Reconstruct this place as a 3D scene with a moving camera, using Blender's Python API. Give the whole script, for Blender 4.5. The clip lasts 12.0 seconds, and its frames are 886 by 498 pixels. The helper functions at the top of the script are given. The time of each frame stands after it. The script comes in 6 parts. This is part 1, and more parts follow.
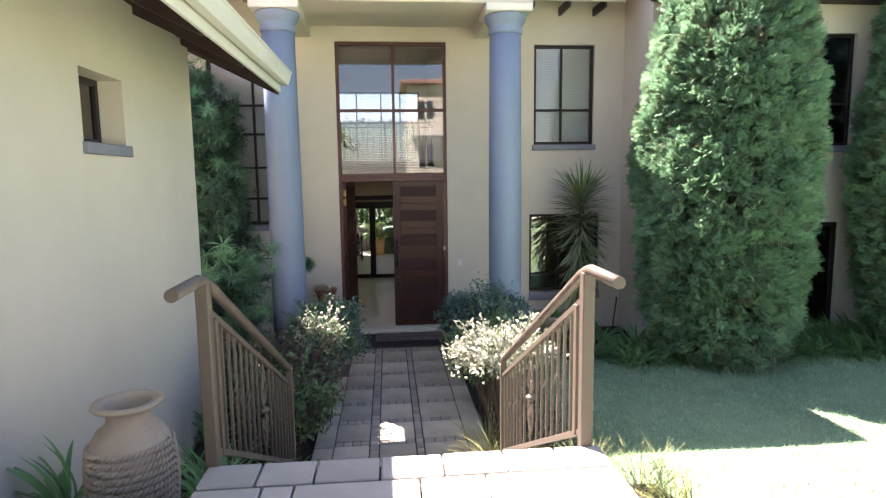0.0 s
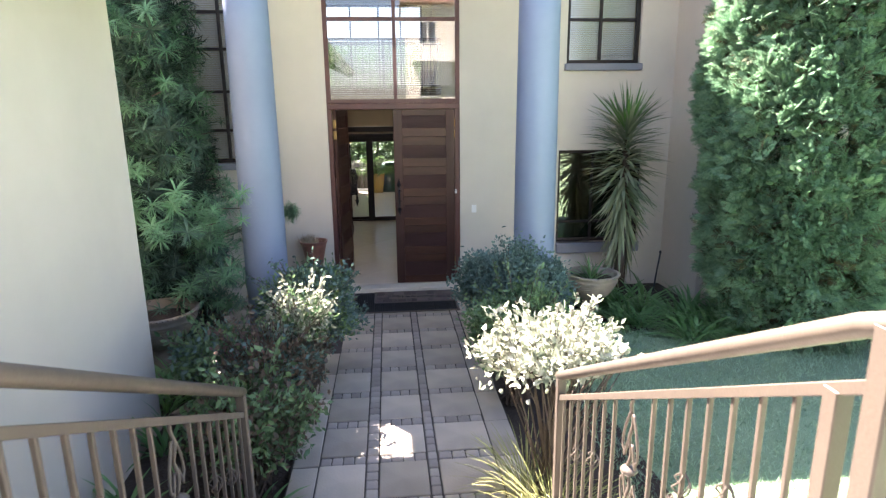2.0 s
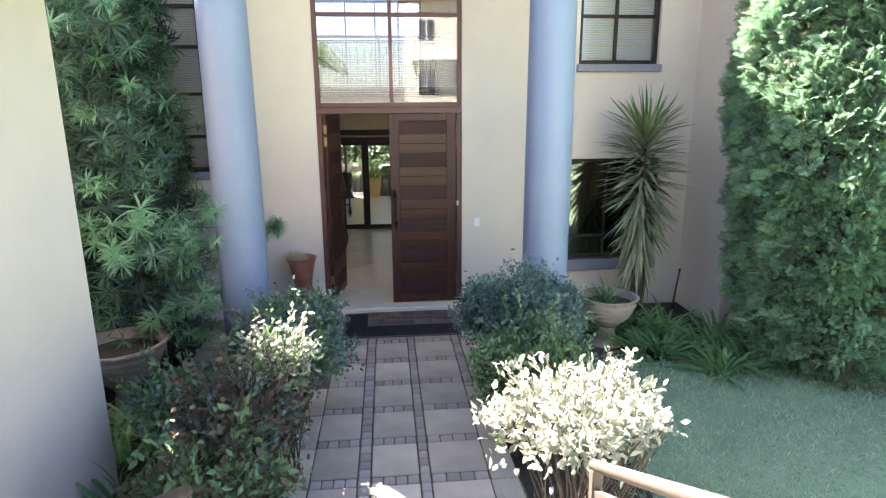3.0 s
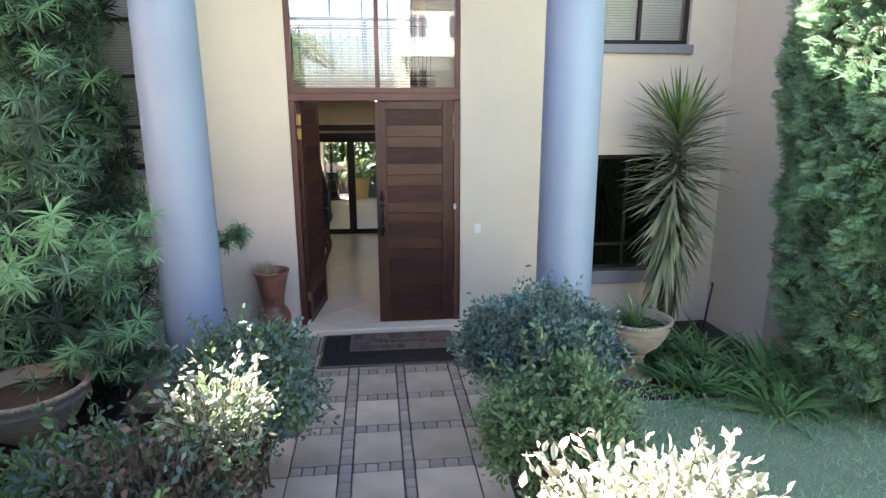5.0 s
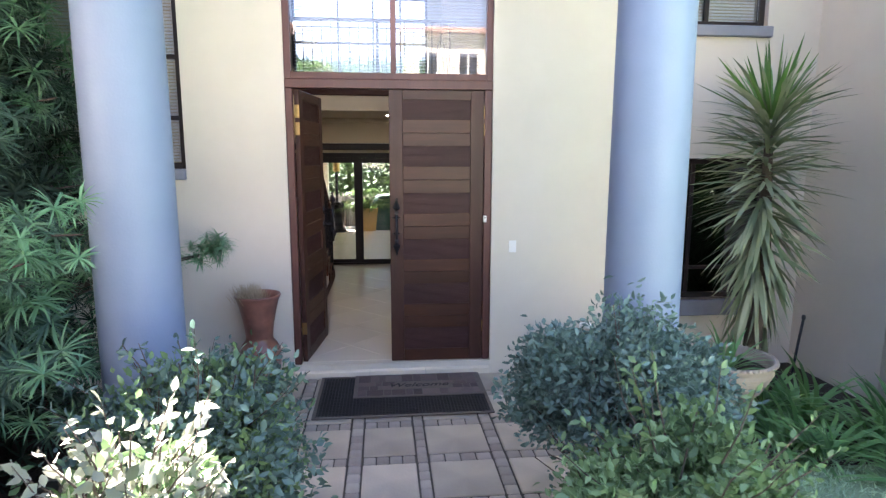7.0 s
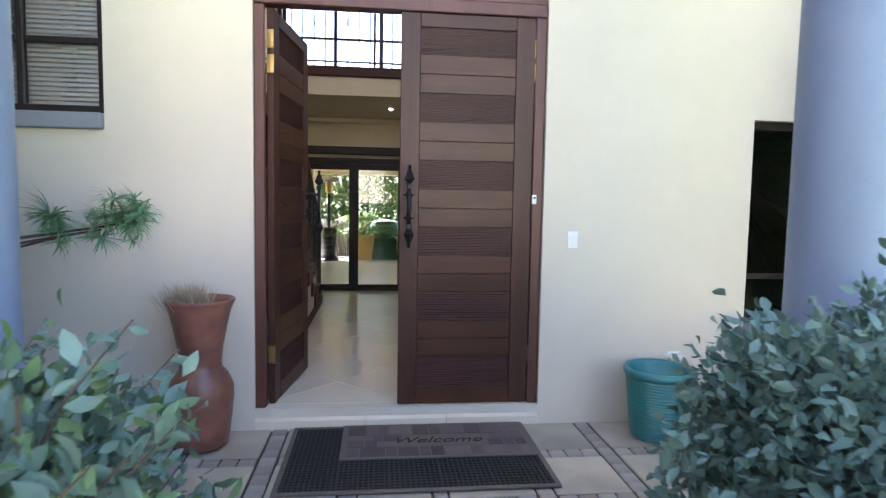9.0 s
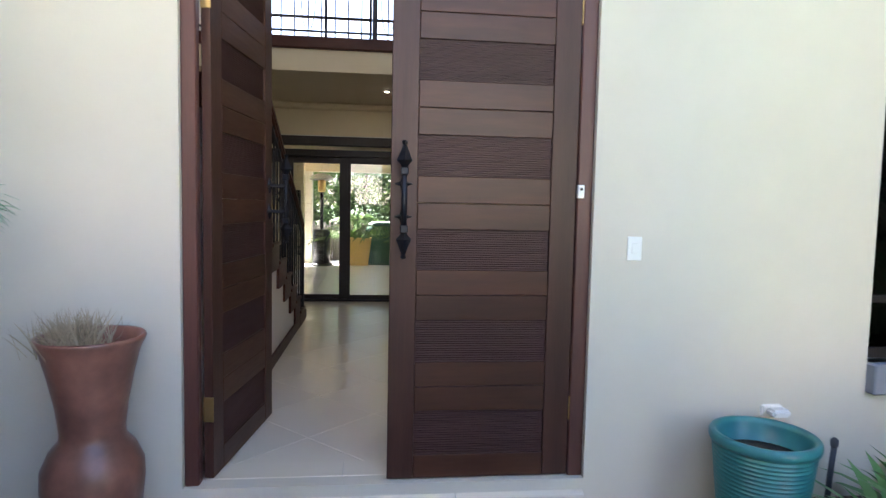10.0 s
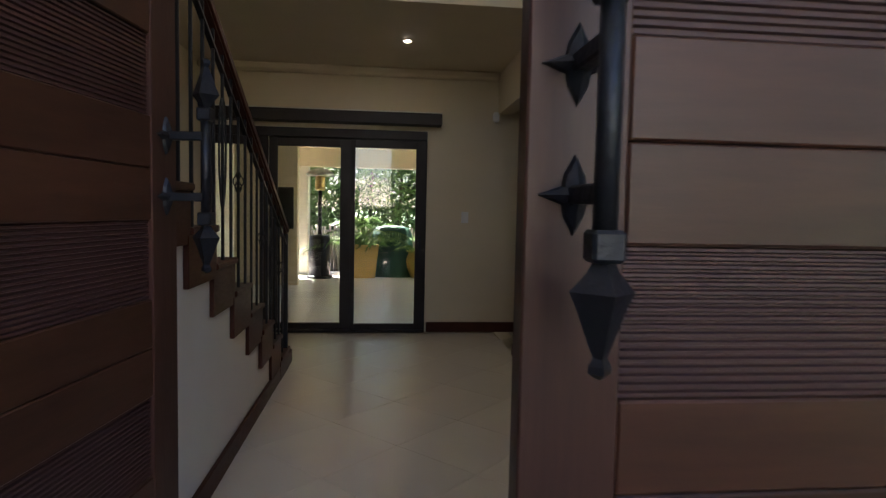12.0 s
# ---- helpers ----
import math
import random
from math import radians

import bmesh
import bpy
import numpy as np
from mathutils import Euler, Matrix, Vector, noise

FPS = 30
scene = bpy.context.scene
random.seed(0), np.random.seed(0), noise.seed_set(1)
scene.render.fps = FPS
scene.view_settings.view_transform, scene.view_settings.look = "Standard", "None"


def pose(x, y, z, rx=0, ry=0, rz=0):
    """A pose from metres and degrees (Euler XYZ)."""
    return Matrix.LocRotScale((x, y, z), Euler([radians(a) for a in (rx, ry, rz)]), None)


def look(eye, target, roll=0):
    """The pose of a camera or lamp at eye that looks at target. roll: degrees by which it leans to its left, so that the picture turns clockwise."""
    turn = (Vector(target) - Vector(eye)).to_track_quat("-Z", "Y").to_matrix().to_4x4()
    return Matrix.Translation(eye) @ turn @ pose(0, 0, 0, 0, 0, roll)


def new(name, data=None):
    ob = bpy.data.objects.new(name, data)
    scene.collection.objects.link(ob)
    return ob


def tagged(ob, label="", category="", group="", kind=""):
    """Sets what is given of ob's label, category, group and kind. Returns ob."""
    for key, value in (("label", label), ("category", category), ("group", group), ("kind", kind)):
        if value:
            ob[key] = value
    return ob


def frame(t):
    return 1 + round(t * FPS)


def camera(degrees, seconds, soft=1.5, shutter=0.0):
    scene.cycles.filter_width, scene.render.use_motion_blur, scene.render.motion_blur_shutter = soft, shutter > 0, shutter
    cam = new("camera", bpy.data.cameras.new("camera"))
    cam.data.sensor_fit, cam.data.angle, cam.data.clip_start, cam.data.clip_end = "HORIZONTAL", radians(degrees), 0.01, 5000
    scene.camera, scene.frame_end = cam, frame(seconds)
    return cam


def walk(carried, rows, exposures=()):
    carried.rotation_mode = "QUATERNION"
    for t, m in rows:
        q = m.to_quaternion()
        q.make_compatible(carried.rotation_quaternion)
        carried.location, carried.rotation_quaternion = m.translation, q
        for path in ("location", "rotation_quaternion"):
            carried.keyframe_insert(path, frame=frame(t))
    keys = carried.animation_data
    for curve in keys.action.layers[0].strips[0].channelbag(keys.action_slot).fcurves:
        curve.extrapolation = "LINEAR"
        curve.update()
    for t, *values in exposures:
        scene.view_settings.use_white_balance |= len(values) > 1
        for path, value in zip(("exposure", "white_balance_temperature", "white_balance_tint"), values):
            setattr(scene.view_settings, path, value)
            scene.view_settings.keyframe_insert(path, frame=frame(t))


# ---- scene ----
cam = camera(73.6, 12.0, soft=1.3, shutter=0.25)
PATH = [
    (0, (0.034, -0.338, 2.854), (0.216, 1.639, 2.612), -0.7),
    (0.5, (0.013, 0.104, 2.84), (0.197, 2.077, 2.568), -0.7),
    (1, (0.026, 0.553, 2.807), (0.207, 2.517, 2.47), -0.6),
    (1.5, (0.023, 1.007, 2.777), (0.197, 2.958, 2.373), -0.6),
    (2, (0.032, 1.461, 2.802), (0.208, 3.399, 2.337), -0.6),
    (2.5, (0.076, 1.894, 2.848), (0.256, 3.829, 2.376), -0.5),
    (3, (0.083, 2.248, 2.881), (0.264, 4.183, 2.411), -0.4),
    (5, (0.147, 3.432, 2.71), (0.358, 5.366, 2.245), -0.2),
    (5.5, (0.152, 3.737, 2.594), (0.356, 5.676, 2.149), 0.0),
    (6, (0.129, 4.06, 2.454), (0.329, 6.008, 2.047), -0.0),
    (6.5, (0.118, 4.357, 2.321), (0.318, 6.315, 1.967), 0.1),
    (7, (0.066, 4.674, 2.183), (0.263, 6.639, 1.868), 0.1),
    (9, (-0.02, 6.375, 1.523), (0.2, 8.357, 1.371), 1.0),
    (9.5, (0.039, 6.959, 1.487), (0.261, 8.942, 1.343), 1.1),
    (10, (0.072, 7.558, 1.478), (0.288, 9.541, 1.334), 1.2),
    (10.5, (0.058, 8.12, 1.467), (0.26, 10.105, 1.329), 1.3),
    (11, (0.025, 8.682, 1.445), (0.232, 10.666, 1.308), 1.3),
    (11.5, (-0.025, 9.19, 1.417), (0.181, 11.175, 1.285), 1.4),
    (12, (-0.045, 9.687, 1.403), (0.162, 11.672, 1.275), 1.2),
]
EXPOSURES = [(0, 3.16, 6800, 25), (1, 3.38, 6700, 23), (2.5, 3.99, 6650, 24), (5, 4.15, 6700, 24), (7, 4.44, 6500, 26), (9, 4.68, 6450, 21), (10.5, 4.58, 6400, 19), (11.2, 4.36, 6500, 18), (11.6, 4.16, 6600, 19), (12, 4.07, 6700, 19)]
walk(cam, [(t, look(eye, target, roll)) for t, eye, target, roll in PATH], EXPOSURES)

# ---- world, sun, exposure ----
SUN = Vector((-0.42, 0.5, 1.0)).normalized()
world = bpy.data.worlds.new("sky")
scene.world = world
world.use_nodes = True
_wn = world.node_tree.nodes
_sky = _wn.new("ShaderNodeTexSky")
_sky.sky_type = "NISHITA"
_sky.sun_disc = False
_sky.sun_elevation = math.asin(SUN.z)
_sky.sun_rotation = math.atan2(SUN.x, SUN.y)
world.node_tree.links.new(_sky.outputs[0], _wn["Background"].inputs[0])
_wn["Background"].inputs[1].default_value = 0.05
sun_data = bpy.data.lights.new("sun", "SUN")
sun_data.energy, sun_data.angle, sun_data.color = 5.0, radians(0.53), (1.0, 0.95, 0.87)
sun = new("sun", sun_data)
sun.matrix_world = look(SUN * 60, (0, 0, 0))

# added lamp behind the tall window over the front door, to brighten the hall
bay_data = bpy.data.lights.new("hall_fill_lamp", "AREA")
bay_data.shape, bay_data.size, bay_data.size_y = "RECTANGLE", 1.7, 2.0
bay_data.energy, bay_data.color = 1.0, (0.92, 0.96, 1.0)
bay = new("hall_fill_lamp", bay_data)
bay.matrix_world = look((0.165, 10.56, 4.05), (0.165, 14.0, 2.6))

# ---- materials ----
def shade(name, c1, c2=None, rough=0.6, scale=8.0, stain=0.25, bump=0.2, grain=120.0, metal=0.0, dist=0.004,
          rand=0.0, stretch=(1, 1, 1), spec=0.5, island=0.0, big=0.7):
    """A plain surface: two colours mixed by a middling noise, large stains, a fine bump; rand varies whole pieces."""
    m = bpy.data.materials.new(name)
    m.use_nodes = True
    nt = m.node_tree
    N, L = nt.nodes, nt.links
    bsdf = N["Principled BSDF"]
    tc = N.new("ShaderNodeTexCoord")
    mp = N.new("ShaderNodeMapping")
    mp.inputs["Scale"].default_value = stretch
    L.new(tc.outputs["Object"], mp.inputs[0])
    n1 = N.new("ShaderNodeTexNoise")
    n1.inputs["Scale"].default_value, n1.inputs["Detail"].default_value = scale, 6.0
    n1.inputs["Roughness"].default_value = 0.65
    n2 = N.new("ShaderNodeTexNoise")
    n2.inputs["Scale"].default_value, n2.inputs["Detail"].default_value = big, 4.0
    n3 = N.new("ShaderNodeTexNoise")
    n3.inputs["Scale"].default_value, n3.inputs["Detail"].default_value = grain, 3.0
    for n in (n1, n2, n3):
        L.new(mp.outputs[0], n.inputs["Vector"])
    c2 = c2 or tuple(0.86 * c for c in c1)
    mix = N.new("ShaderNodeMix")
    mix.data_type = "RGBA"
    mix.inputs[6].default_value, mix.inputs[7].default_value = (*c1, 1), (*c2, 1)
    L.new(n1.outputs["Fac"], mix.inputs[0])
    ramp = N.new("ShaderNodeMapRange")
    ramp.inputs[1].default_value, ramp.inputs[2].default_value = 0.3, 0.75
    ramp.inputs[3].default_value, ramp.inputs[4].default_value = 1.0, 1.0 - stain
    L.new(n2.outputs["Fac"], ramp.inputs[0])
    val = ramp.outputs[0]
    if rand or island:
        info = N.new("ShaderNodeNewGeometry" if island else "ShaderNodeObjectInfo")
        src = info.outputs["Random Per Island"] if island else info.outputs["Random"]
        r2 = N.new("ShaderNodeMapRange")
        amount = island or rand
        r2.inputs[3].default_value, r2.inputs[4].default_value = 1.0 - amount, 1.0 + 0.6 * amount
        L.new(src, r2.inputs[0])
        mul = N.new("ShaderNodeMath")
        mul.operation = "MULTIPLY"
        L.new(val, mul.inputs[0])
        L.new(r2.outputs[0], mul.inputs[1])
        val = mul.outputs[0]
    hsv = N.new("ShaderNodeHueSaturation")
    L.new(mix.outputs[2], hsv.inputs["Color"])
    L.new(val, hsv.inputs["Value"])
    L.new(hsv.outputs[0], bsdf.inputs["Base Color"])
    rr = N.new("ShaderNodeMapRange")
    rr.inputs[3].default_value, rr.inputs[4].default_value = max(0.02, rough - 0.1), min(1.0, rough + 0.1)
    L.new(n1.outputs["Fac"], rr.inputs[0])
    L.new(rr.outputs[0], bsdf.inputs["Roughness"])
    bsdf.inputs["Metallic"].default_value = metal
    bsdf.inputs["Specular IOR Level"].default_value = spec
    if bump:
        bp = N.new("ShaderNodeBump")
        bp.inputs["Strength"].default_value, bp.inputs["Distance"].default_value = bump, dist
        L.new(n3.outputs["Fac"], bp.inputs["Height"])
        L.new(bp.outputs[0], bsdf.inputs["Normal"])
    return m


def leafy(name, c1, c2, rough=0.5, through_light=0.3, spec=0.4):
    """Leaves: each one takes its own colour between the two, and lets some light through."""
    m = bpy.data.materials.new(name)
    m.use_nodes = True
    nt = m.node_tree
    N, L = nt.nodes, nt.links
    bsdf, out = N["Principled BSDF"], N["Material Output"]
    geo = N.new("ShaderNodeNewGeometry")
    tc = N.new("ShaderNodeTexCoord")
    n1 = N.new("ShaderNodeTexNoise")
    n1.inputs["Scale"].default_value = 2.2
    L.new(tc.outputs["Object"], n1.inputs["Vector"])
    add = N.new("ShaderNodeMath")
    add.operation = "MULTIPLY_ADD"
    add.inputs[1].default_value, add.inputs[2].default_value = 0.65, -0.1
    L.new(geo.outputs["Random Per Island"], add.inputs[0])
    sm = N.new("ShaderNodeMath")
    L.new(add.outputs[0], sm.inputs[0])
    mr = N.new("ShaderNodeMapRange")
    mr.inputs[1].default_value, mr.inputs[2].default_value, mr.inputs[4].default_value = 0.3, 0.7, 0.5
    L.new(n1.outputs["Fac"], mr.inputs[0])
    L.new(mr.outputs[0], sm.inputs[1])
    mix = N.new("ShaderNodeMix")
    mix.data_type = "RGBA"
    mix.inputs[6].default_value, mix.inputs[7].default_value = (*c1, 1), (*c2, 1)
    L.new(sm.outputs[0], mix.inputs[0])
    L.new(mix.outputs[2], bsdf.inputs["Base Color"])
    bsdf.inputs["Roughness"].default_value = rough
    bsdf.inputs["Specular IOR Level"].default_value = spec
    tr = N.new("ShaderNodeBsdfTranslucent")
    L.new(mix.outputs[2], tr.inputs["Color"])
    ms = N.new("ShaderNodeMixShader")
    ms.inputs[0].default_value = through_light
    L.new(bsdf.outputs[0], ms.inputs[1])
    L.new(tr.outputs[0], ms.inputs[2])
    L.new(ms.outputs[0], out.inputs["Surface"])
    return m


def glassy(name, tint, ior=1.5, rough=0.0):
    """A pane: clear or tinted, with the gloss of glass."""
    m = bpy.data.materials.new(name)
    m.use_nodes = True
    nt = m.node_tree
    N, L = nt.nodes, nt.links
    tr, gl, fr, ms = (N.new("ShaderNodeBsdfTransparent"), N.new("ShaderNodeBsdfGlossy"), N.new("ShaderNodeFresnel"), N.new("ShaderNodeMixShader"))
    tr.inputs[0].default_value = (*tint, 1)
    gl.inputs["Roughness"].default_value = rough
    fr.inputs["IOR"].default_value = ior
    L.new(fr.outputs[0], ms.inputs[0])
    L.new(tr.outputs[0], ms.inputs[1])
    L.new(gl.outputs[0], ms.inputs[2])
    L.new(ms.outputs[0], N["Material Output"].inputs["Surface"])
    return m


PLASTER = shade("cream_plaster", (0.665, 0.605, 0.51), (0.60, 0.545, 0.45), rough=0.85, scale=3.0, stain=0.13, bump=0.16, grain=70, dist=0.004, spec=0.2, big=0.6)
PLASTER_IN = shade("indoor_paint", (0.71, 0.61, 0.44), (0.66, 0.565, 0.40), rough=0.7, scale=3.0, stain=0.08, bump=0.1, spec=0.25)
WHITE_IN = shade("white_paint", (0.78, 0.76, 0.72), (0.72, 0.70, 0.66), rough=0.6, scale=3.0, stain=0.06, bump=0.06, spec=0.3)
COLUMN = shade("blue_grey_paint", (0.205, 0.26, 0.355), (0.18, 0.23, 0.32), rough=0.55, scale=5.0, stain=0.12, bump=0.25, grain=70, dist=0.004)
SILL = shade("grey_sill_paint", (0.26, 0.27, 0.31), (0.21, 0.22, 0.26), rough=0.7, scale=9, stain=0.3)
TRIM_WHITE = shade("cream_trim", (0.74, 0.71, 0.63), (0.66, 0.63, 0.55), rough=0.5, scale=5, stain=0.15, bump=0.08)
DOORWOOD = shade("dark_stained_wood", (0.10, 0.037, 0.02), (0.05, 0.019, 0.012), rough=0.4, spec=0.3, scale=5, stain=0.45, bump=0.1, grain=30, stretch=(1.2, 10, 10), dist=0.002, rand=0.22, big=1.1)
STILEWOOD = shade("dark_stile_wood", (0.085, 0.034, 0.023), (0.045, 0.018, 0.013), rough=0.42, spec=0.3, scale=6, stain=0.4, bump=0.1, grain=30, stretch=(14, 14, 1.2), dist=0.002)
REEDWOOD = shade("reeded_panel_wood", (0.088, 0.039, 0.034), (0.06, 0.026, 0.024), rough=0.5, spec=0.3, scale=4, stain=0.35, bump=0.05, grain=30, stretch=(1.2, 6, 6), dist=0.002)
FRAMEWOOD = shade("red_brown_frame_wood", (0.13, 0.042, 0.03), (0.075, 0.026, 0.02), rough=0.45, scale=6, stain=0.3, bump=0.25, grain=30, stretch=(14, 14, 1.2), dist=0.002)
STAIRWOOD = shade("stair_wood", (0.085, 0.025, 0.015), (0.05, 0.015, 0.01), rough=0.45, scale=7, stain=0.25, bump=0.15, grain=40, stretch=(10, 2, 10), spec=0.2)
WINFRAME = shade("dark_bronze_frame", (0.03, 0.022, 0.02), (0.02, 0.015, 0.014), rough=0.45, scale=9, stain=0.2, bump=0.08, spec=0.25)
IRON = shade("black_wrought_iron", (0.022, 0.024, 0.03), (0.012, 0.013, 0.017), rough=0.45, scale=20, stain=0.2, bump=0.4, grain=90, metal=0.5)
RAILPAINT = shade("taupe_metal_paint", (0.115, 0.091, 0.068), (0.086, 0.068, 0.052), rough=0.5, scale=14, stain=0.25, bump=0.2, grain=110)
SOFFIT = shade("dark_soffit_wood", (0.05, 0.022, 0.018), (0.03, 0.014, 0.012), rough=0.6, scale=5, stain=0.3, stretch=(8, 1, 8))
ROOFTILE = shade("clay_roof_tile", (0.42, 0.24, 0.17), (0.3, 0.16, 0.11), rough=0.8, scale=6, stain=0.35, bump=0.4, grain=50, rand=0.2)
STONE = shade("sandstone_flag", (0.63, 0.535, 0.42), (0.45, 0.405, 0.34), rough=0.85, scale=3.2, stain=0.42, bump=0.5, grain=45, rand=0.22, dist=0.006, big=1.1)
LANDSTONE = shade("pale_flagstone", (0.50, 0.46, 0.40), (0.38, 0.35, 0.31), rough=0.85, scale=5, stain=0.3, bump=0.5, grain=40, rand=0.18, dist=0.006)
COBBLE = shade("brown_cobble", (0.45, 0.40, 0.345), (0.32, 0.285, 0.25), rough=0.85, scale=9, stain=0.3, bump=0.6, grain=60, rand=0.25, dist=0.006)
JOINT = shade("dark_joint_mortar", (0.10, 0.088, 0.072), (0.06, 0.052, 0.044), rough=0.95, scale=15, stain=0.4, bump=0.6, grain=70, dist=0.006)
SOIL = shade("garden_soil", (0.075, 0.052, 0.036), (0.035, 0.026, 0.02), rough=0.95, scale=12, stain=0.4, bump=1.0, grain=35, dist=0.03)
TURF = shade("lawn_ground", (0.23, 0.33, 0.19), (0.17, 0.26, 0.14), rough=0.95, scale=9, stain=0.35, bump=0.7, grain=60, dist=0.02)
FLOORTILE = shade("cream_floor_tile", (0.74, 0.66, 0.54), (0.69, 0.61, 0.49), rough=0.2, scale=2.5, stain=0.06, bump=0.03, grain=12, rand=0.04, spec=0.5)
GROUT = shade("floor_grout", (0.58, 0.51, 0.40), rough=0.9)
TERRACOTTA = shade("glazed_terracotta", (0.36, 0.155, 0.105), (0.13, 0.052, 0.04), rough=0.34, scale=5, stain=0.45, bump=0.35, grain=22, big=5.0)
TEAL = shade("teal_glaze", (0.03, 0.23, 0.25), (0.02, 0.17, 0.19), rough=0.35, scale=9, stain=0.25, bump=0.15, grain=40)
JARSTONE = shade("buff_clay", (0.54, 0.45, 0.35), (0.40, 0.325, 0.245), rough=0.8, scale=8, stain=0.3, bump=0.5, grain=60)
URNSTONE = shade("weathered_cast_stone", (0.45, 0.38, 0.29), (0.24, 0.20, 0.155), rough=0.9, scale=9, stain=0.5, bump=0.6, grain=50, big=2.0)
RUBBER = shade("black_rubber", (0.024, 0.022, 0.021), (0.032, 0.029, 0.027), rough=0.7, scale=20, bump=0.3)
MATBROWN = shade("brown_mat_pile", (0.20, 0.16, 0.13), (0.14, 0.112, 0.095), rough=0.95, scale=25, stain=0.3, bump=0.9, grain=250)
MATTAUPE = shade("taupe_mat_edge", (0.17, 0.145, 0.125), (0.13, 0.11, 0.095), rough=0.95, scale=25, stain=0.2, bump=0.9, grain=250)
MATPATCH = shade("mat_stone_print", (0.21, 0.135, 0.12), (0.095, 0.09, 0.09), rough=0.95, scale=8, stain=0.3, bump=0.6, grain=250, island=0.5)
DARK = shade("dark_print", (0.03, 0.025, 0.022), rough=0.9)
BRASS = shade("brass", (0.55, 0.38, 0.16), (0.45, 0.3, 0.12), rough=0.35, metal=0.9, scale=20)
PLASTIC = shade("white_plastic", (0.8, 0.79, 0.76), (0.76, 0.75, 0.72), rough=0.35, scale=6, stain=0.05, bump=0.0)
STEEL = shade("grey_steel", (0.4, 0.4, 0.4), (0.3, 0.3, 0.3), rough=0.4, metal=0.7, scale=12)
SLAT = shade("blind_slat", (0.84, 0.82, 0.82), (0.78, 0.76, 0.76), rough=0.5, scale=6, stain=0.1, bump=0.0)
BARK = shade("bark", (0.13, 0.095, 0.07), (0.07, 0.052, 0.04), rough=0.95, scale=14, stain=0.3, bump=0.9, grain=40, stretch=(3, 3, 1), dist=0.01)
DRYSTRAW = shade("dry_straw", (0.52, 0.43, 0.30), (0.40, 0.32, 0.21), rough=0.9, scale=10, island=0.3, bump=0.0)
YELLOWPOT = shade("yellow_planter", (0.62, 0.42, 0.13), (0.52, 0.35, 0.11), rough=0.6, scale=5, stain=0.2)
GREENCOVER = shade("green_canvas_cover", (0.025, 0.10, 0.07), (0.018, 0.075, 0.052), rough=0.7, scale=5, stain=0.2, bump=0.3, grain=40)
REED = shade("reed_fence", (0.30, 0.27, 0.22), (0.2, 0.18, 0.15), rough=0.9, scale=6, island=0.35)
PATIOTILE = shade("pale_patio_tile", (0.62, 0.60, 0.55), (0.54, 0.53, 0.49), rough=0.3, scale=4, stain=0.12, bump=0.05, rand=0.03)
HOSE = shade("black_pipe", (0.03, 0.035, 0.045), rough=0.5)
GLASS = glassy("clear_glass", (0.92, 0.93, 0.93), 1.5)
GLASS_BIG = glassy("reflective_glass", (0.70, 0.71, 0.72), 1.9)
GLASS_DARK = glassy("tinted_glass", (0.55, 0.52, 0.48), 2.7)

LEAF_DARK = leafy("dark_shrub_leaf", (0.055, 0.108, 0.086), (0.17, 0.265, 0.215), 0.36, 0.22)
LEAF_MID = leafy("green_shrub_leaf", (0.065, 0.13, 0.055), (0.20, 0.32, 0.14), 0.4, 0.25)
# leaf colour lifted towards white to carry burnt-out sunlight
LEAF_PALE = leafy("sunlit_pale_leaf", (0.17, 0.21, 0.13), (0.56, 0.55, 0.46), 0.4, 0.3)
LEAF_REDDISH = leafy("bronze_tinged_leaf", (0.06, 0.075, 0.04), (0.19, 0.11, 0.085), 0.5, 0.25)
LEAF_CYPRESS = leafy("cypress_spray", (0.08, 0.18, 0.10), (0.26, 0.42, 0.245), 0.6, 0.42, 0.25)
# brown-green inner sprays, darkened to carry the shade between clumps
LEAF_CYPIN = leafy("cypress_shaded_inner", (0.05, 0.095, 0.06), (0.15, 0.12, 0.065), 0.8, 0.2, 0.1)
# leaf colour darkened to stand in for shade deep inside foliage
LEAF_SHADE = leafy("shade_dark_leaf", (0.015, 0.035, 0.022), (0.036, 0.065, 0.042), 0.6, 0.05, 0.2)
LEAF_PODO = leafy("yellowwood_leaf", (0.035, 0.085, 0.055), (0.13, 0.24, 0.155), 0.45, 0.2, 0.3)
LEAF_PODO_NEW = leafy("yellowwood_young_leaf", (0.09, 0.22, 0.10), (0.2, 0.40, 0.22), 0.45, 0.25, 0.3)
LEAF_YUCCA = leafy("yucca_leaf", (0.09, 0.14, 0.07), (0.34, 0.37, 0.23), 0.5, 0.15)
LEAF_YUCCA_NEW = leafy("yucca_young_leaf", (0.06, 0.16, 0.035), (0.13, 0.27, 0.06), 0.45, 0.2)
LEAF_STRAP = leafy("strap_leaf", (0.065, 0.185, 0.06), (0.22, 0.42, 0.16), 0.35, 0.25)
LEAF_GRASS = leafy("lawn_blade", (0.20, 0.32, 0.19), (0.40, 0.54, 0.35), 0.6, 0.35, 0.2)
LEAF_TUFT = leafy("ornamental_grass", (0.16, 0.20, 0.07), (0.42, 0.40, 0.17), 0.6, 0.3, 0.2)
LEAF_PALM = leafy("palm_frond", (0.05, 0.12, 0.03), (0.16, 0.28, 0.07), 0.45, 0.3)
LEAF_HEDGE = leafy("hedge_leaf", (0.04, 0.10, 0.03), (0.17, 0.30, 0.09), 0.5, 0.4, 0.3)

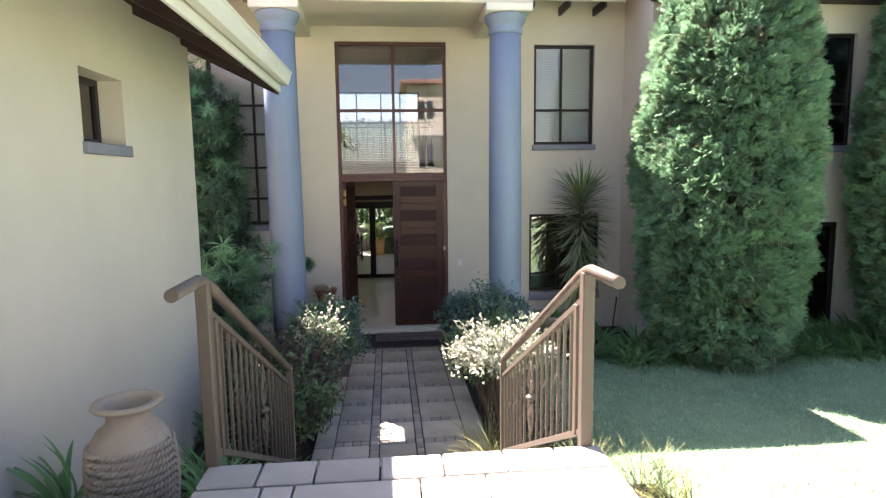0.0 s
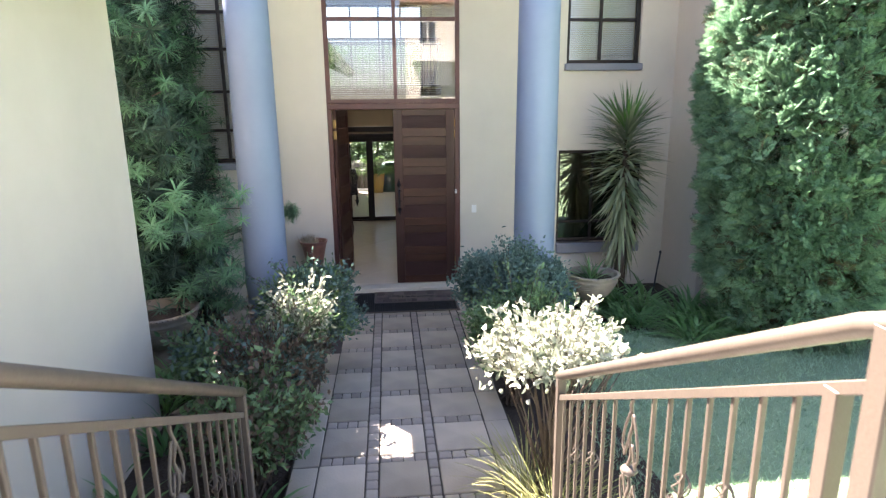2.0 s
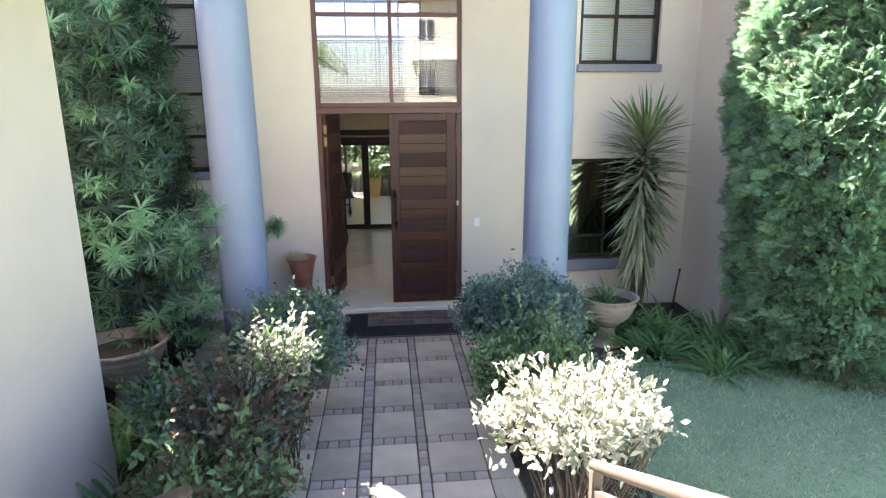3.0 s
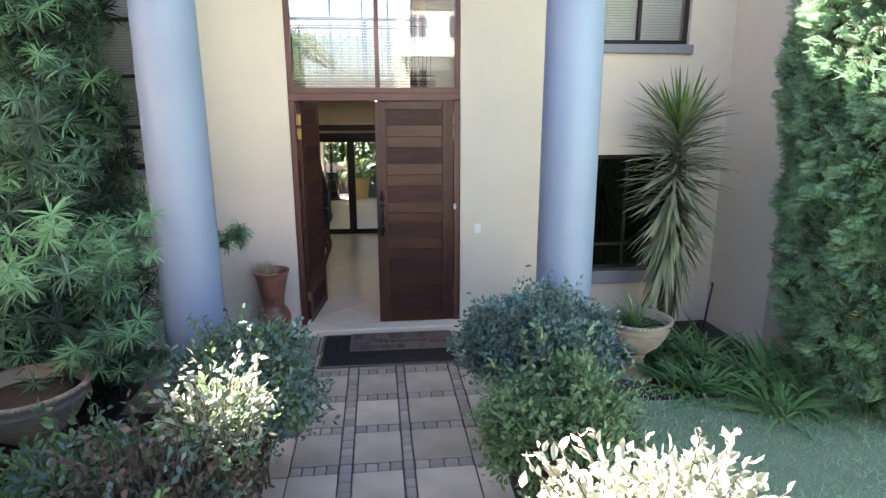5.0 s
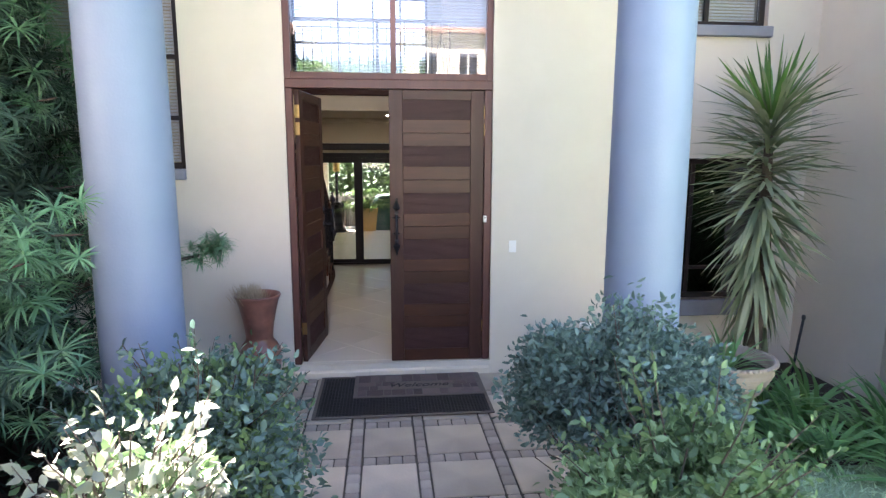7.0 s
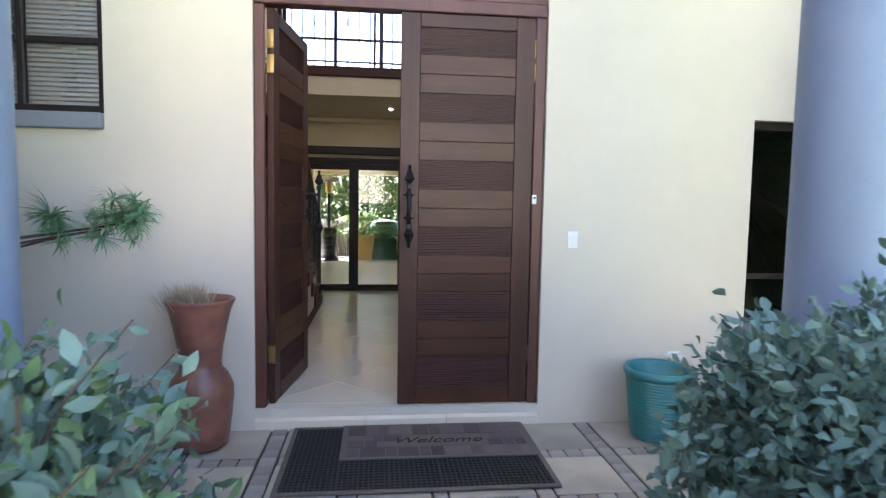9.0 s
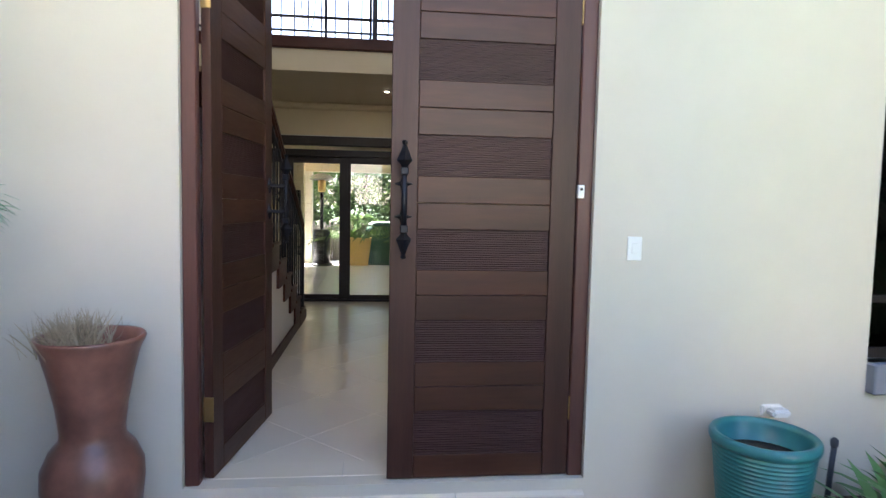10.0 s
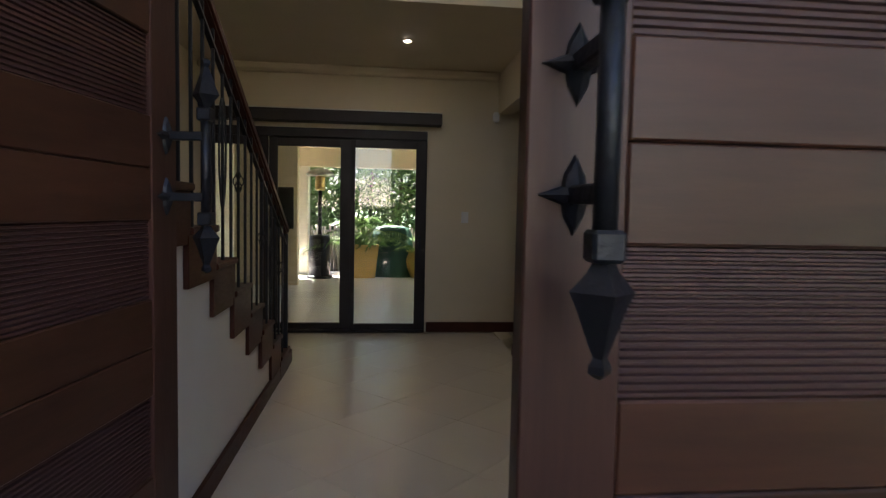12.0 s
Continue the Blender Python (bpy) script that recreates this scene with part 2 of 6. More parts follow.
# ---- builders ----
def obj_from(name, bm, mat, parent=None, label="", smooth=False):
    me = bpy.data.meshes.new(name)
    bm.to_mesh(me)
    bm.free()
    if mat:
        me.materials.append(mat)
    if smooth:
        me.polygons.foreach_set("use_smooth", [True] * len(me.polygons))
    ob = new(name, me)
    if parent:
        ob.parent = parent
        if parent.type == "EMPTY":
            ob.matrix_parent_inverse = parent.matrix_basis.inverted()
    if label:
        ob["label"] = label
    return ob


def part(name, bm, mat, parent, label="", smooth=False):
    return obj_from(name, bm, mat, parent, label, smooth)


def thing(name, loc, label, category, group="", kind=""):
    e = new(name)
    e.empty_display_size = 0.1
    e.location = loc
    e.matrix_basis = Matrix.Translation(loc)
    return tagged(e, label, category, group, kind)


def box(x0, x1, y0, y1, z0, z1, b=0.0, bm=None, seg=1, m=None):
    """A box, its edges rounded by b; into bm if given; turned by m if given."""
    out = bm or bmesh.new()
    tmp = bmesh.new()
    mat = Matrix.Translation(((x0 + x1) / 2, (y0 + y1) / 2, (z0 + z1) / 2)) @ Matrix.Diagonal((x1 - x0, y1 - y0, z1 - z0, 1))
    bmesh.ops.create_cube(tmp, size=1.0, matrix=mat)
    if b:
        bmesh.ops.bevel(tmp, geom=tmp.edges[:], offset=b, segments=seg, affect="EDGES")
    if m is not None:
        bmesh.ops.transform(tmp, matrix=m, verts=tmp.verts)
    _join(out, tmp)
    return out


def _join(out, tmp):
    vs = [out.verts.new(v.co) for v in tmp.verts]
    tmp.verts.index_update()
    for f in tmp.faces:
        nf = out.faces.new([vs[v.index] for v in f.verts])
        nf.smooth = f.smooth
    tmp.free()


def lathe(profile, at=(0, 0, 0), seg=32, bm=None, wobble=0.0):
    """Turns (radius, height) pairs round the upright axis at `at`."""
    out = bm or bmesh.new()
    rings = []
    for r, z in profile:
        ring = []
        for k in range(seg):
            a = 2 * math.pi * k / seg
            rr = r * (1 + wobble * math.sin(3 * a + z * 9))
            ring.append(out.verts.new((at[0] + rr * math.cos(a), at[1] + rr * math.sin(a), at[2] + z)))
        rings.append(ring)
    for a, b in zip(rings, rings[1:]):
        for k in range(seg):
            f = out.faces.new((a[k], a[(k + 1) % seg], b[(k + 1) % seg], b[k]))
            f.smooth = True
    for ring, flip in ((rings[0], True), (rings[-1], False)):
        out.faces.new(ring[::-1] if flip else ring)
    return out


def tube(pts, r, sides=8, bm=None, flat=False):
    """A tube along points; r a radius or one radius for each point."""
    out = bm or bmesh.new()
    pts = [Vector(p) for p in pts]
    rs = r if isinstance(r, (list, tuple)) else [r] * len(pts)
    rings, up = [], None
    for i, p in enumerate(pts):
        d = (pts[min(i + 1, len(pts) - 1)] - pts[max(i - 1, 0)]).normalized()
        if up is None:
            up = Vector((0, 0, 1)) if abs(d.z) < 0.9 else Vector((1, 0, 0))
        side = d.cross(up).normalized()
        up = side.cross(d).normalized()
        ph = math.pi / 4 if sides == 4 else 0
        rings.append([out.verts.new(p + rs[i] * (math.cos(2 * math.pi * k / sides + ph) * side + math.sin(2 * math.pi * k / sides + ph) * up)) for k in range(sides)])
    for a, b in zip(rings, rings[1:]):
        for k in range(sides):
            f = out.faces.new((a[k], a[(k + 1) % sides], b[(k + 1) % sides], b[k]))
            f.smooth = not flat and sides > 4
    out.faces.new(rings[0][::-1])
    out.faces.new(rings[-1])
    return out


def wall(name, axis, face, depth, u0, u1, z0, z1, holes, mat, label):
    """A wall across `axis` ('x' or 'y') from its face to face + depth, from u0 to u1, with holes (u0, u1, z0, z1) through it."""
    us = sorted({u0, u1, *[h[0] for h in holes], *[h[1] for h in holes]})
    zs = sorted({z0, z1, *[h[2] for h in holes], *[h[3] for h in holes]})
    us, zs = [u for u in us if u0 <= u <= u1], [z for z in zs if z0 <= z <= z1]
    bm, cache = bmesh.new(), {}

    def v(u, z, d):
        key = (round(u, 4), round(z, 4), d)
        if key not in cache:
            p = face + d * depth
            cache[key] = bm.verts.new((u, p, z) if axis == "y" else (p, u, z))
        return cache[key]

    def solid(i, j):
        if not (0 <= i < len(us) - 1 and 0 <= j < len(zs) - 1):
            return False
        u, z = (us[i] + us[i + 1]) / 2, (zs[j] + zs[j + 1]) / 2
        return not any(h[0] < u < h[1] and h[2] < z < h[3] for h in holes)

    for i in range(len(us) - 1):
        for j in range(len(zs) - 1):
            if not solid(i, j):
                continue
            a, b, c, d = us[i], us[i + 1], zs[j], zs[j + 1]
            bm.faces.new((v(a, c, 0), v(b, c, 0), v(b, d, 0), v(a, d, 0)))
            bm.faces.new((v(a, c, 1), v(a, d, 1), v(b, d, 1), v(b, c, 1)))
            if not solid(i - 1, j):
                bm.faces.new((v(a, c, 0), v(a, d, 0), v(a, d, 1), v(a, c, 1)))
            if not solid(i + 1, j):
                bm.faces.new((v(b, c, 0), v(b, c, 1), v(b, d, 1), v(b, d, 0)))
            if not solid(i, j - 1):
                bm.faces.new((v(a, c, 0), v(a, c, 1), v(b, c, 1), v(b, c, 0)))
            if not solid(i, j + 1):
                bm.faces.new((v(a, d, 0), v(b, d, 0), v(b, d, 1), v(a, d, 1)))
    bmesh.ops.recalc_face_normals(bm, faces=bm.faces[:])
    return tagged(obj_from(name, bm, mat), label, "wall", kind="structure")


def scatter(name, template, faces, places, axes, sizes, mat, parent=None, kind="", twist=1.0, label=""):
    """Many small pieces in one mesh: the template's y axis goes along each of the axes."""
    tv = np.array(template, float)
    P, A = np.array(places, float), np.array(axes, float)
    n, k = len(P), len(tv)
    S = np.broadcast_to(np.array(sizes, float), (n,)) if np.ndim(sizes) < 2 else None
    A /= np.linalg.norm(A, axis=1, keepdims=True) + 1e-9
    ref = np.where(np.abs(A[:, 2:3]) < 0.95, np.array([[0, 0, 1.0]]), np.array([[1.0, 0, 0]]))
    X = np.cross(A, ref)
    X /= np.linalg.norm(X, axis=1, keepdims=True)
    Z = np.cross(X, A)
    th = (np.random.rand(n, 1) - 0.5) * 2 * math.pi * twist
    X, Z = X * np.cos(th) + Z * np.sin(th), Z * np.cos(th) - X * np.sin(th)
    V = P[:, None, :] + S[:, None, None] * (tv[None, :, 0:1] * X[:, None] + tv[None, :, 1:2] * A[:, None] + tv[None, :, 2:3] * Z[:, None])
    sizes_f = [len(f) for f in faces]
    flat = np.concatenate([np.array(f) for f in faces])
    loops = (flat[None, :] + (np.arange(n) * k)[:, None]).ravel()
    totals = np.tile(np.array(sizes_f), n)
    starts = np.concatenate([[0], np.cumsum(totals)[:-1]])
    me = bpy.data.meshes.new(name)
    me.vertices.add(n * k)
    me.vertices.foreach_set("co", V.ravel())
    me.loops.add(len(loops))
    me.loops.foreach_set("vertex_index", loops.astype(np.int32))
    me.polygons.add(len(totals))
    me.polygons.foreach_set("loop_start", starts.astype(np.int32))
    me.update(calc_edges=True)
    me.materials.append(mat)
    ob = new(name, me)
    if parent:
        ob.parent = parent
        if parent.type == "EMPTY":
            ob.matrix_parent_inverse = parent.matrix_basis.inverted()
    if kind:
        ob["kind"] = kind
    if label:
        ob["label"] = label
    return ob


def ribbon(length, width, droop, seg=4, rise=0.0):
    """A strap leaf along +y that bends down in -z: points and faces."""
    pts, fc = [], []
    for i in range(seg + 1):
        s = i / seg
        w = width * (0.55 + 0.9 * s) * (1 - s ** 2.2) if i < seg else 0.0
        y, z = length * s * (1 - 0.25 * droop * s * s), rise * s - droop * length * s * s
        if i < seg:
            pts += [(-w / 2, y, z), (w / 2, y, z)]
        else:
            pts.append((0, y, z))
    for i in range(seg - 1):
        fc.append((2 * i, 2 * i + 1, 2 * i + 3, 2 * i + 2))
    fc.append((2 * seg - 2, 2 * seg - 1, 2 * seg))
    return pts, fc


LEAF_T = ([(0, 0, 0), (-0.25, 0.4, 0.06), (0.25, 0.4, 0.06), (0, 0.5, -0.02), (-0.17, 0.75, 0.02), (0.17, 0.75, 0.02), (0, 1, -0.12)],
          [(0, 3, 1), (0, 2, 3), (1, 3, 4), (3, 2, 5), (4, 3, 6), (3, 5, 6)])


def merged(pieces):
    """Joins (points, faces) lists into one."""
    pts, fc = [], []
    for p, f in pieces:
        o = len(pts)
        pts += p
        fc += [tuple(i + o for i in q) for q in f]
    return pts, fc


def turned(pf, m):
    return [tuple(m @ Vector(p)) for p in pf[0]], pf[1]


def spray():
    """A flat cypress spray: a stem with narrow side fingers, its tip nodding."""
    out = [([(-0.03, 0, 0), (0.03, 0, 0), (0, 1, -0.16)], [(0, 1, 2)])]
    for i in range(7):
        y = 0.08 + 0.12 * i
        ln = 0.50 - 0.045 * i
        dz = -0.16 * y * y
        for s in (-1, 1):
            out.append(([(0, y - 0.03, dz), (s * ln * 0.6, y + ln * 0.40, dz + 0.02), (s * ln * 0.9, y + ln * 0.72, dz - 0.08), (s * ln * 0.42, y + ln * 0.42 + 0.035, dz)], [(0, 1, 2, 3)]))
    return merged(out)


SPRAY_T = spray()


def rosette(n=30, length=1.0, width=0.085):
    """Long narrow leaves that spread and hang from one shoot's end."""
    out = []
    for i in range(n):
        a = 2 * math.pi * i / n + 0.4 * math.sin(i * 5.3)
        tilt = 0.75 + 1.05 * ((i * 0.618) % 1)
        ln = length * (0.8 + 0.3 * ((i * 0.381) % 1))
        rb = ribbon(ln, width, 0.42, 3)
        out.append(turned(rb, Matrix.Rotation(a, 4, "Y") @ Matrix.Rotation(-tilt, 4, "X")))
    return merged(out)


ROSETTE_T = rosette()


def shell_points(n, centre, radii, lumps=0.26, inner=0.55, seed=1, low=-1.0):
    """Places in the outer part of an uneven ball, with the way out at each."""
    rng = np.random.RandomState(seed)
    d = rng.normal(size=(n * 2, 3))
    d /= np.linalg.norm(d, axis=1, keepdims=True)
    d = d[d[:, 2] > low][:n]
    f = np.array([1 + lumps * noise.noise(Vector(v) * 2.3 + Vector((seed * 3.1, 0, 0))) * 1.6 + 0.5 * lumps * noise.noise(Vector(v) * 6 + Vector((0, seed, 0))) for v in d])
    rad = inner + (1 - inner) * rng.rand(len(d)) ** 0.45
    return np.array(centre) + d * f[:, None] * rad[:, None] * np.array(radii), d


def shrub(name, centre, radii, leaves, size, mats, seed, label, base_z=0.0, category="shrub", low=-0.75, twigs=40, spread=0.9, lobe_count=11, shoots=16):
    """A shrub: stems from one foot, and a crown of single leaves in one or two colours."""
    rng = np.random.RandomState(seed)
    foot = Vector((centre[0], centre[1], base_z))
    root = thing(name, foot, label, category)
    bm = bmesh.new()
    tips, _ = shell_points(twigs, centre, [r * 0.9 for r in radii], seed=seed + 50, inner=0.75, low=-0.3)
    for p in tips:
        p = Vector(p)
        mid = foot.lerp(p, 0.5) + Vector(rng.normal(size=3)) * 0.05
        mid.z = foot.z + (p.z - foot.z) * 0.6
        start = foot + Vector((rng.normal() * 0.06, rng.normal() * 0.06, -0.03))
        tube([start, mid, p], [0.011, 0.007, 0.003], 4, bm)
    sp, sa = [], []
    for k in range(shoots):
        a, u = 2.399 * k + rng.rand(), rng.uniform(0.05, 0.95)
        w = math.sqrt(1 - u * u)
        d = Vector((w * math.cos(a), w * math.sin(a), u + 0.35)).normalized()
        p0 = Vector((centre[0] + 0.72 * radii[0] * d.x, centre[1] + 0.72 * radii[1] * d.y, centre[2] + 0.72 * radii[2] * d.z))
        ln = rng.uniform(0.3, 0.55) * min(radii) + 0.05
        p1 = p0 + d * ln + Vector((0, 0, 0.05))
        tube([p0, p0.lerp(p1, 0.5) + Vector(rng.normal(size=3)) * 0.012, p1], [0.004, 0.003, 0.0015], 4, bm)
        for j in range(int(ln / 0.022)):
            sp.append(p0.lerp(p1, (j + 1) * 0.022 / ln))
            sa.append(d * 0.7 + Vector(rng.normal(size=3)) * 0.7)
    part("stem_tangle", bm, BARK, root)["kind"] = "stuff"
    if shoots:
        scatter("shoot_leaves", *LEAF_T, sp, sa, size * (0.7 + 0.6 * rng.rand(len(sp))), mats[0], root, kind="stuff")
    share = [1.0] if len(mats) == 1 else [0.62, 0.38]
    lobes = [(0, 0, 0, 0.70)]
    for k in range(lobe_count):
        a, u = 2.4 * k + rng.rand(), rng.uniform(-0.45, 0.75)
        w = math.sqrt(1 - u * u)
        lobes.append((0.60 * w * math.cos(a), 0.60 * w * math.sin(a), 0.60 * u, rng.uniform(0.24, 0.42)))
    for i, (mt, sh) in enumerate(zip(mats, share)):
        P, D = [], []
        total = sum(q[3] ** 2 for q in lobes)
        for k, (lx, ly, lz, lr) in enumerate(lobes):
            c = (centre[0] + lx * radii[0], centre[1] + ly * radii[1], centre[2] + lz * radii[2])
            p, d = shell_points(int(leaves * sh * lr * lr / total), c, [r * lr for r in radii], lumps=0.6, seed=seed + 7 * i + 31 * k, low=low, inner=0.5)
            P.append(p)
            D.append(d)
        P, D = np.concatenate(P), np.concatenate(D)
        ax = D * spread * 0.6 + rng.normal(size=D.shape) * 0.75 + np.array([0, 0, 0.1])
        scatter("crown", *LEAF_T, P, ax, size * (0.65 + 0.7 * rng.rand(len(P))), mt, root, kind="stuff")
    return root

# ---- ground ----
FACE = 10.35          # outer face of the front wall
FLOOR = 0.13          # indoor floor


def ground_height(x, y):
    up = min(1.0, max(0.0, (5.0 - y) / 2.6)) * 1.40
    side = min(1.0, max(0.0, (x - 1.25) / 1.1))
    side = side * side * (3 - 2 * side)
    lawn = 0.06 + min(1.0, max(0.0, (5.6 - y) / 6.0)) * 0.35
    bed = up - 0.06
    return bed * (1 - side) + (lawn if y < 9 else 0.02) * side if x > 1.25 else bed


def make_ground():
    bm = bmesh.new()
    xs = [-900, -300, -100, -40, -20, -12, -8, -5] + [-4 + 0.3 * i for i in range(48)] + [10.7, 12, 15, 20, 40, 100, 300, 900]
    ys = [-900, -300, -100, -40, -20, -12, -7, -4] + [-2 + 0.3 * i for i in range(42)] + [11, 12, 14, 16, 21, 24, 30, 40, 100, 300, 900]
    rows = []
    for y in ys:
        row = []
        for x in xs:
            z = ground_height(x, y) + 0.03 * noise.noise(Vector((x * 1.1, y * 1.1, 0)))
            if y > 8.5 or -0.95 < x < 1.15:
                z = min(z, max(-0.06, ground_height(x, y)) - 0.03) - (0.12 if y < 2.3 else 0)
            row.append(bm.verts.new((x, y, z)))
        rows.append(row)
    lawn = []
    for j in range(len(ys) - 1):
        for i in range(len(xs) - 1):
            f = bm.faces.new((rows[j][i], rows[j][i + 1], rows[j + 1][i + 1], rows[j + 1][i]))
            f.smooth = True
            cx, cy = (xs[i] + xs[i + 1]) / 2, (ys[j] + ys[j + 1]) / 2
            f.material_index = 1 if (cx > 1.9 and cy < 8.3) or abs(cx) > 12 or cy < -4 or cy > 30 else 0
    ob = obj_from("ground", bm, SOIL)
    ob.data.materials.append(TURF)
    return tagged(ob, "garden ground of dark soil beds and mown green lawn", "ground", kind="structure")


make_ground()

# ---- the house: walls ----
BIG = (-0.825, 1.11, FLOOR, 5.2)
RW = (2.69, 3.80, 3.41, 5.17)
LW = (2.62, 3.95, 0.71, 2.15)
LEFTW = (-3.0, -1.73, 2.05, 5.2)
LEFTW2 = (-4.3, -3.45, 4.05, 5.2)
wall("wall_front", "y", FACE, 0.25, -6.5, 4.35, -0.3, 6.0, [BIG, RW, LW, LEFTW, LEFTW2], PLASTER, "cream plastered front wall of a two-storey house")
wall("wall_wing_side", "x", 4.35, 0.25, 9.45, FACE + 0.25, -0.3, 6.0, [], PLASTER, "cream plastered side wall of the projecting wing")
WDOOR = (5.95, 7.8, 0.2, 2.0)
WWIN = (6.6, 7.9, 3.3, 5.14)
wall("wall_wing_front", "y", 9.2, 0.25, 4.35, 12.5, -0.3, 6.0, [WDOOR, WWIN], PLASTER, "cream plastered front wall of the projecting wing")
# wall added behind the tree to cut the light coming from the left
wall("wall_light_blocker", "x", -4.9, 0.25, 6.65, FACE, -0.3, 4.2, [], PLASTER, "added cream plastered wall that blocks light from the left")
# rooms behind, so that no light leaks in
wall("wall_left_end", "x", -6.5, 0.25, FACE + 0.25, 16.0, -0.3, 6.0, [], PLASTER, "cream plastered end wall of the house")
wall("wall_right_end", "x", 12.25, 0.25, 9.45, 16.0, -0.3, 6.0, [], PLASTER, "cream plastered end wall of the wing")

# hall
SLIDE = (-1.75, 0.41, FLOOR, 2.21)
REAR_WINS = [(-1.7, 1.0, 3.25, 5.3)]
wall("wall_back", "y", 15.85, 0.2, -6.25, 12.25, 0.0, 2.86, [SLIDE], PLASTER_IN, "cream painted back wall of the entrance hall")
wall("wall_back_upper", "y", 17.2, 0.2, -6.25, 12.25, 2.9, 6.0, REAR_WINS, PLASTER_IN, "cream painted back wall of the upper gallery")
wall("wall_hall_right", "x", 1.15, 0.15, FACE + 0.25, 15.85, 0.0, 6.0, [(14.84, 15.85, FLOOR, 2.42)], PLASTER_IN, "cream painted right wall of the entrance hall")
wall("wall_passage_end", "x", 3.0, 0.15, FACE + 0.25, 15.85, 0.0, 2.86, [], PLASTER_IN, "cream painted wall at the end of the side passage")
wall("wall_hall_left", "x", -2.0, 0.15, FACE + 0.25, 17.2, 0.0, 6.0, [], PLASTER_IN, "cream painted wall beside the staircase")


def slab(name, x0, x1, y0, y1, z0, z1, mat, label, category="ceiling", b=0.0):
    return tagged(obj_from(name, box(x0, x1, y0, y1, z0, z1, b), mat), label, category, kind="structure")


slab("floor_slab", -6.3, 12.3, FACE + 0.25, 15.86, -0.2, FLOOR - 0.012, GROUT, "grey grout bed under the hall tiles", "floor")
slab("gallery_slab", -1.85, 1.15, 13.85, 17.2, 2.83, 3.05, PLASTER_IN, "cream painted gallery slab and hall ceiling", "ceiling")
slab("ceiling_passage", 1.3, 3.0, FACE + 0.25, 15.85, 2.86, 3.0, PLASTER_IN, "cream passage ceiling")
slab("ceiling_upper", -6.5, 12.5, FACE, 17.4, 6.0, 6.15, WHITE_IN, "white upper ceiling of the double-height hall")
slab("ceiling_wing", 4.35, 12.5, 9.2, FACE, 6.0, 6.15, WHITE_IN, "white ceiling of the wing")
slab("gallery_trim", -1.85, 1.15, 13.80, 13.90, 3.051, 3.17, STAIRWOOD, "dark timber edge board of the gallery", "trim", 0.01)
slab("cornice", -1.85, 1.14, 15.73, 15.85, 2.75, 2.829, PLASTER_IN, "cream plaster cornice along the back wall", "trim", 0.02)
slab("baseboard", 0.43, 1.9, 15.825, 15.849, FLOOR, 0.235, STAIRWOOD, "dark brown timber skirting on the back wall", "skirting", 0.004)
slab("baseboard_right", 1.125, 1.149, FACE + 0.26, 14.83, FLOOR, 0.235, STAIRWOOD, "dark brown timber skirting on the right wall", "skirting", 0.004)
slab("room_partition", 2.2, 2.3, FACE + 0.25, 13.5, 0.13, 2.8, PLASTER_IN, "cream partition in the room beside the hall", "wall")

# roofs
def roof():
    root = thing("house_roof", (0, 10, 6.15), "clay-tiled house roof with dark rafters and pale gutter", "roof", kind="structure")
    bm = bmesh.new()
    # first two slopes: unseen left eaves, drawn forward to shade column and bed
    for x0, x1, y0, z0, y1, z1 in ((-7.0, -2.92, 8.3, 5.45, 14.5, 8.0), (-2.91, -1.75, 9.25, 5.62, 14.5, 8.0), (-1.74, 4.1, 9.75, 5.83, 14.5, 8.0), (3.9, 13.0, 8.6, 5.75, 14.4, 8.05), (-7.0, 13.0, 18.6, 6.0, 14.4, 8.0)):
        vs = [bm.verts.new(c) for c in ((x0, y0, z0), (x1, y0, z0), (x1, y1, z1), (x0, y1, z1), (x0, y0, z0 + 0.14), (x1, y0, z0 + 0.14), (x1, y1, z1 + 0.14), (x0, y1, z1 + 0.14))]
        for f in ((0, 1, 2, 3), (7, 6, 5, 4), (0, 4, 5, 1), (1, 5, 6, 2), (2, 6, 7, 3), (3, 7, 4, 0)):
            bm.faces.new([vs[i] for i in f])
    part("tile_cover", bm, ROOFTILE, root)
    part("fascia", box(2.35, 4.1, 9.70, 9.74, 5.74, 5.96, 0.005), TRIM_WHITE, root, "cream fascia board")
    part("fascia", box(4.3, 13, 8.54, 8.58, 5.66, 5.9, 0.005), TRIM_WHITE, root, "cream fascia board")
    part("gutter", box(2.35, 4.1, 9.59, 9.69, 5.80, 5.91, 0.025, seg=2), TRIM_WHITE, root, "cream gutter")
    part("gutter", box(4.3, 13, 8.43, 8.53, 5.72, 5.83, 0.025, seg=2), TRIM_WHITE, root, "cream gutter")
    for i in range(6):
        x = 2.5 + 0.62 * i
        if x < 4.1:
            part("rafter", box(x, x + 0.05, 9.75, FACE, 5.66, 5.8, 0.004), SOFFIT, root, "dark rafter")
    # unseen beam added to cut short the sun patch on the path
    part("shading_beam", box(-3.3, -2.15, 7.45, 8.62, 5.52, 5.75, 0.01), SOFFIT, root, "dark beam added out of view to shade the path")
    part("soffit", box(4.3, 13, 8.6, 9.2, 5.60, 5.65), SOFFIT, root, "dark soffit boards")


roof()


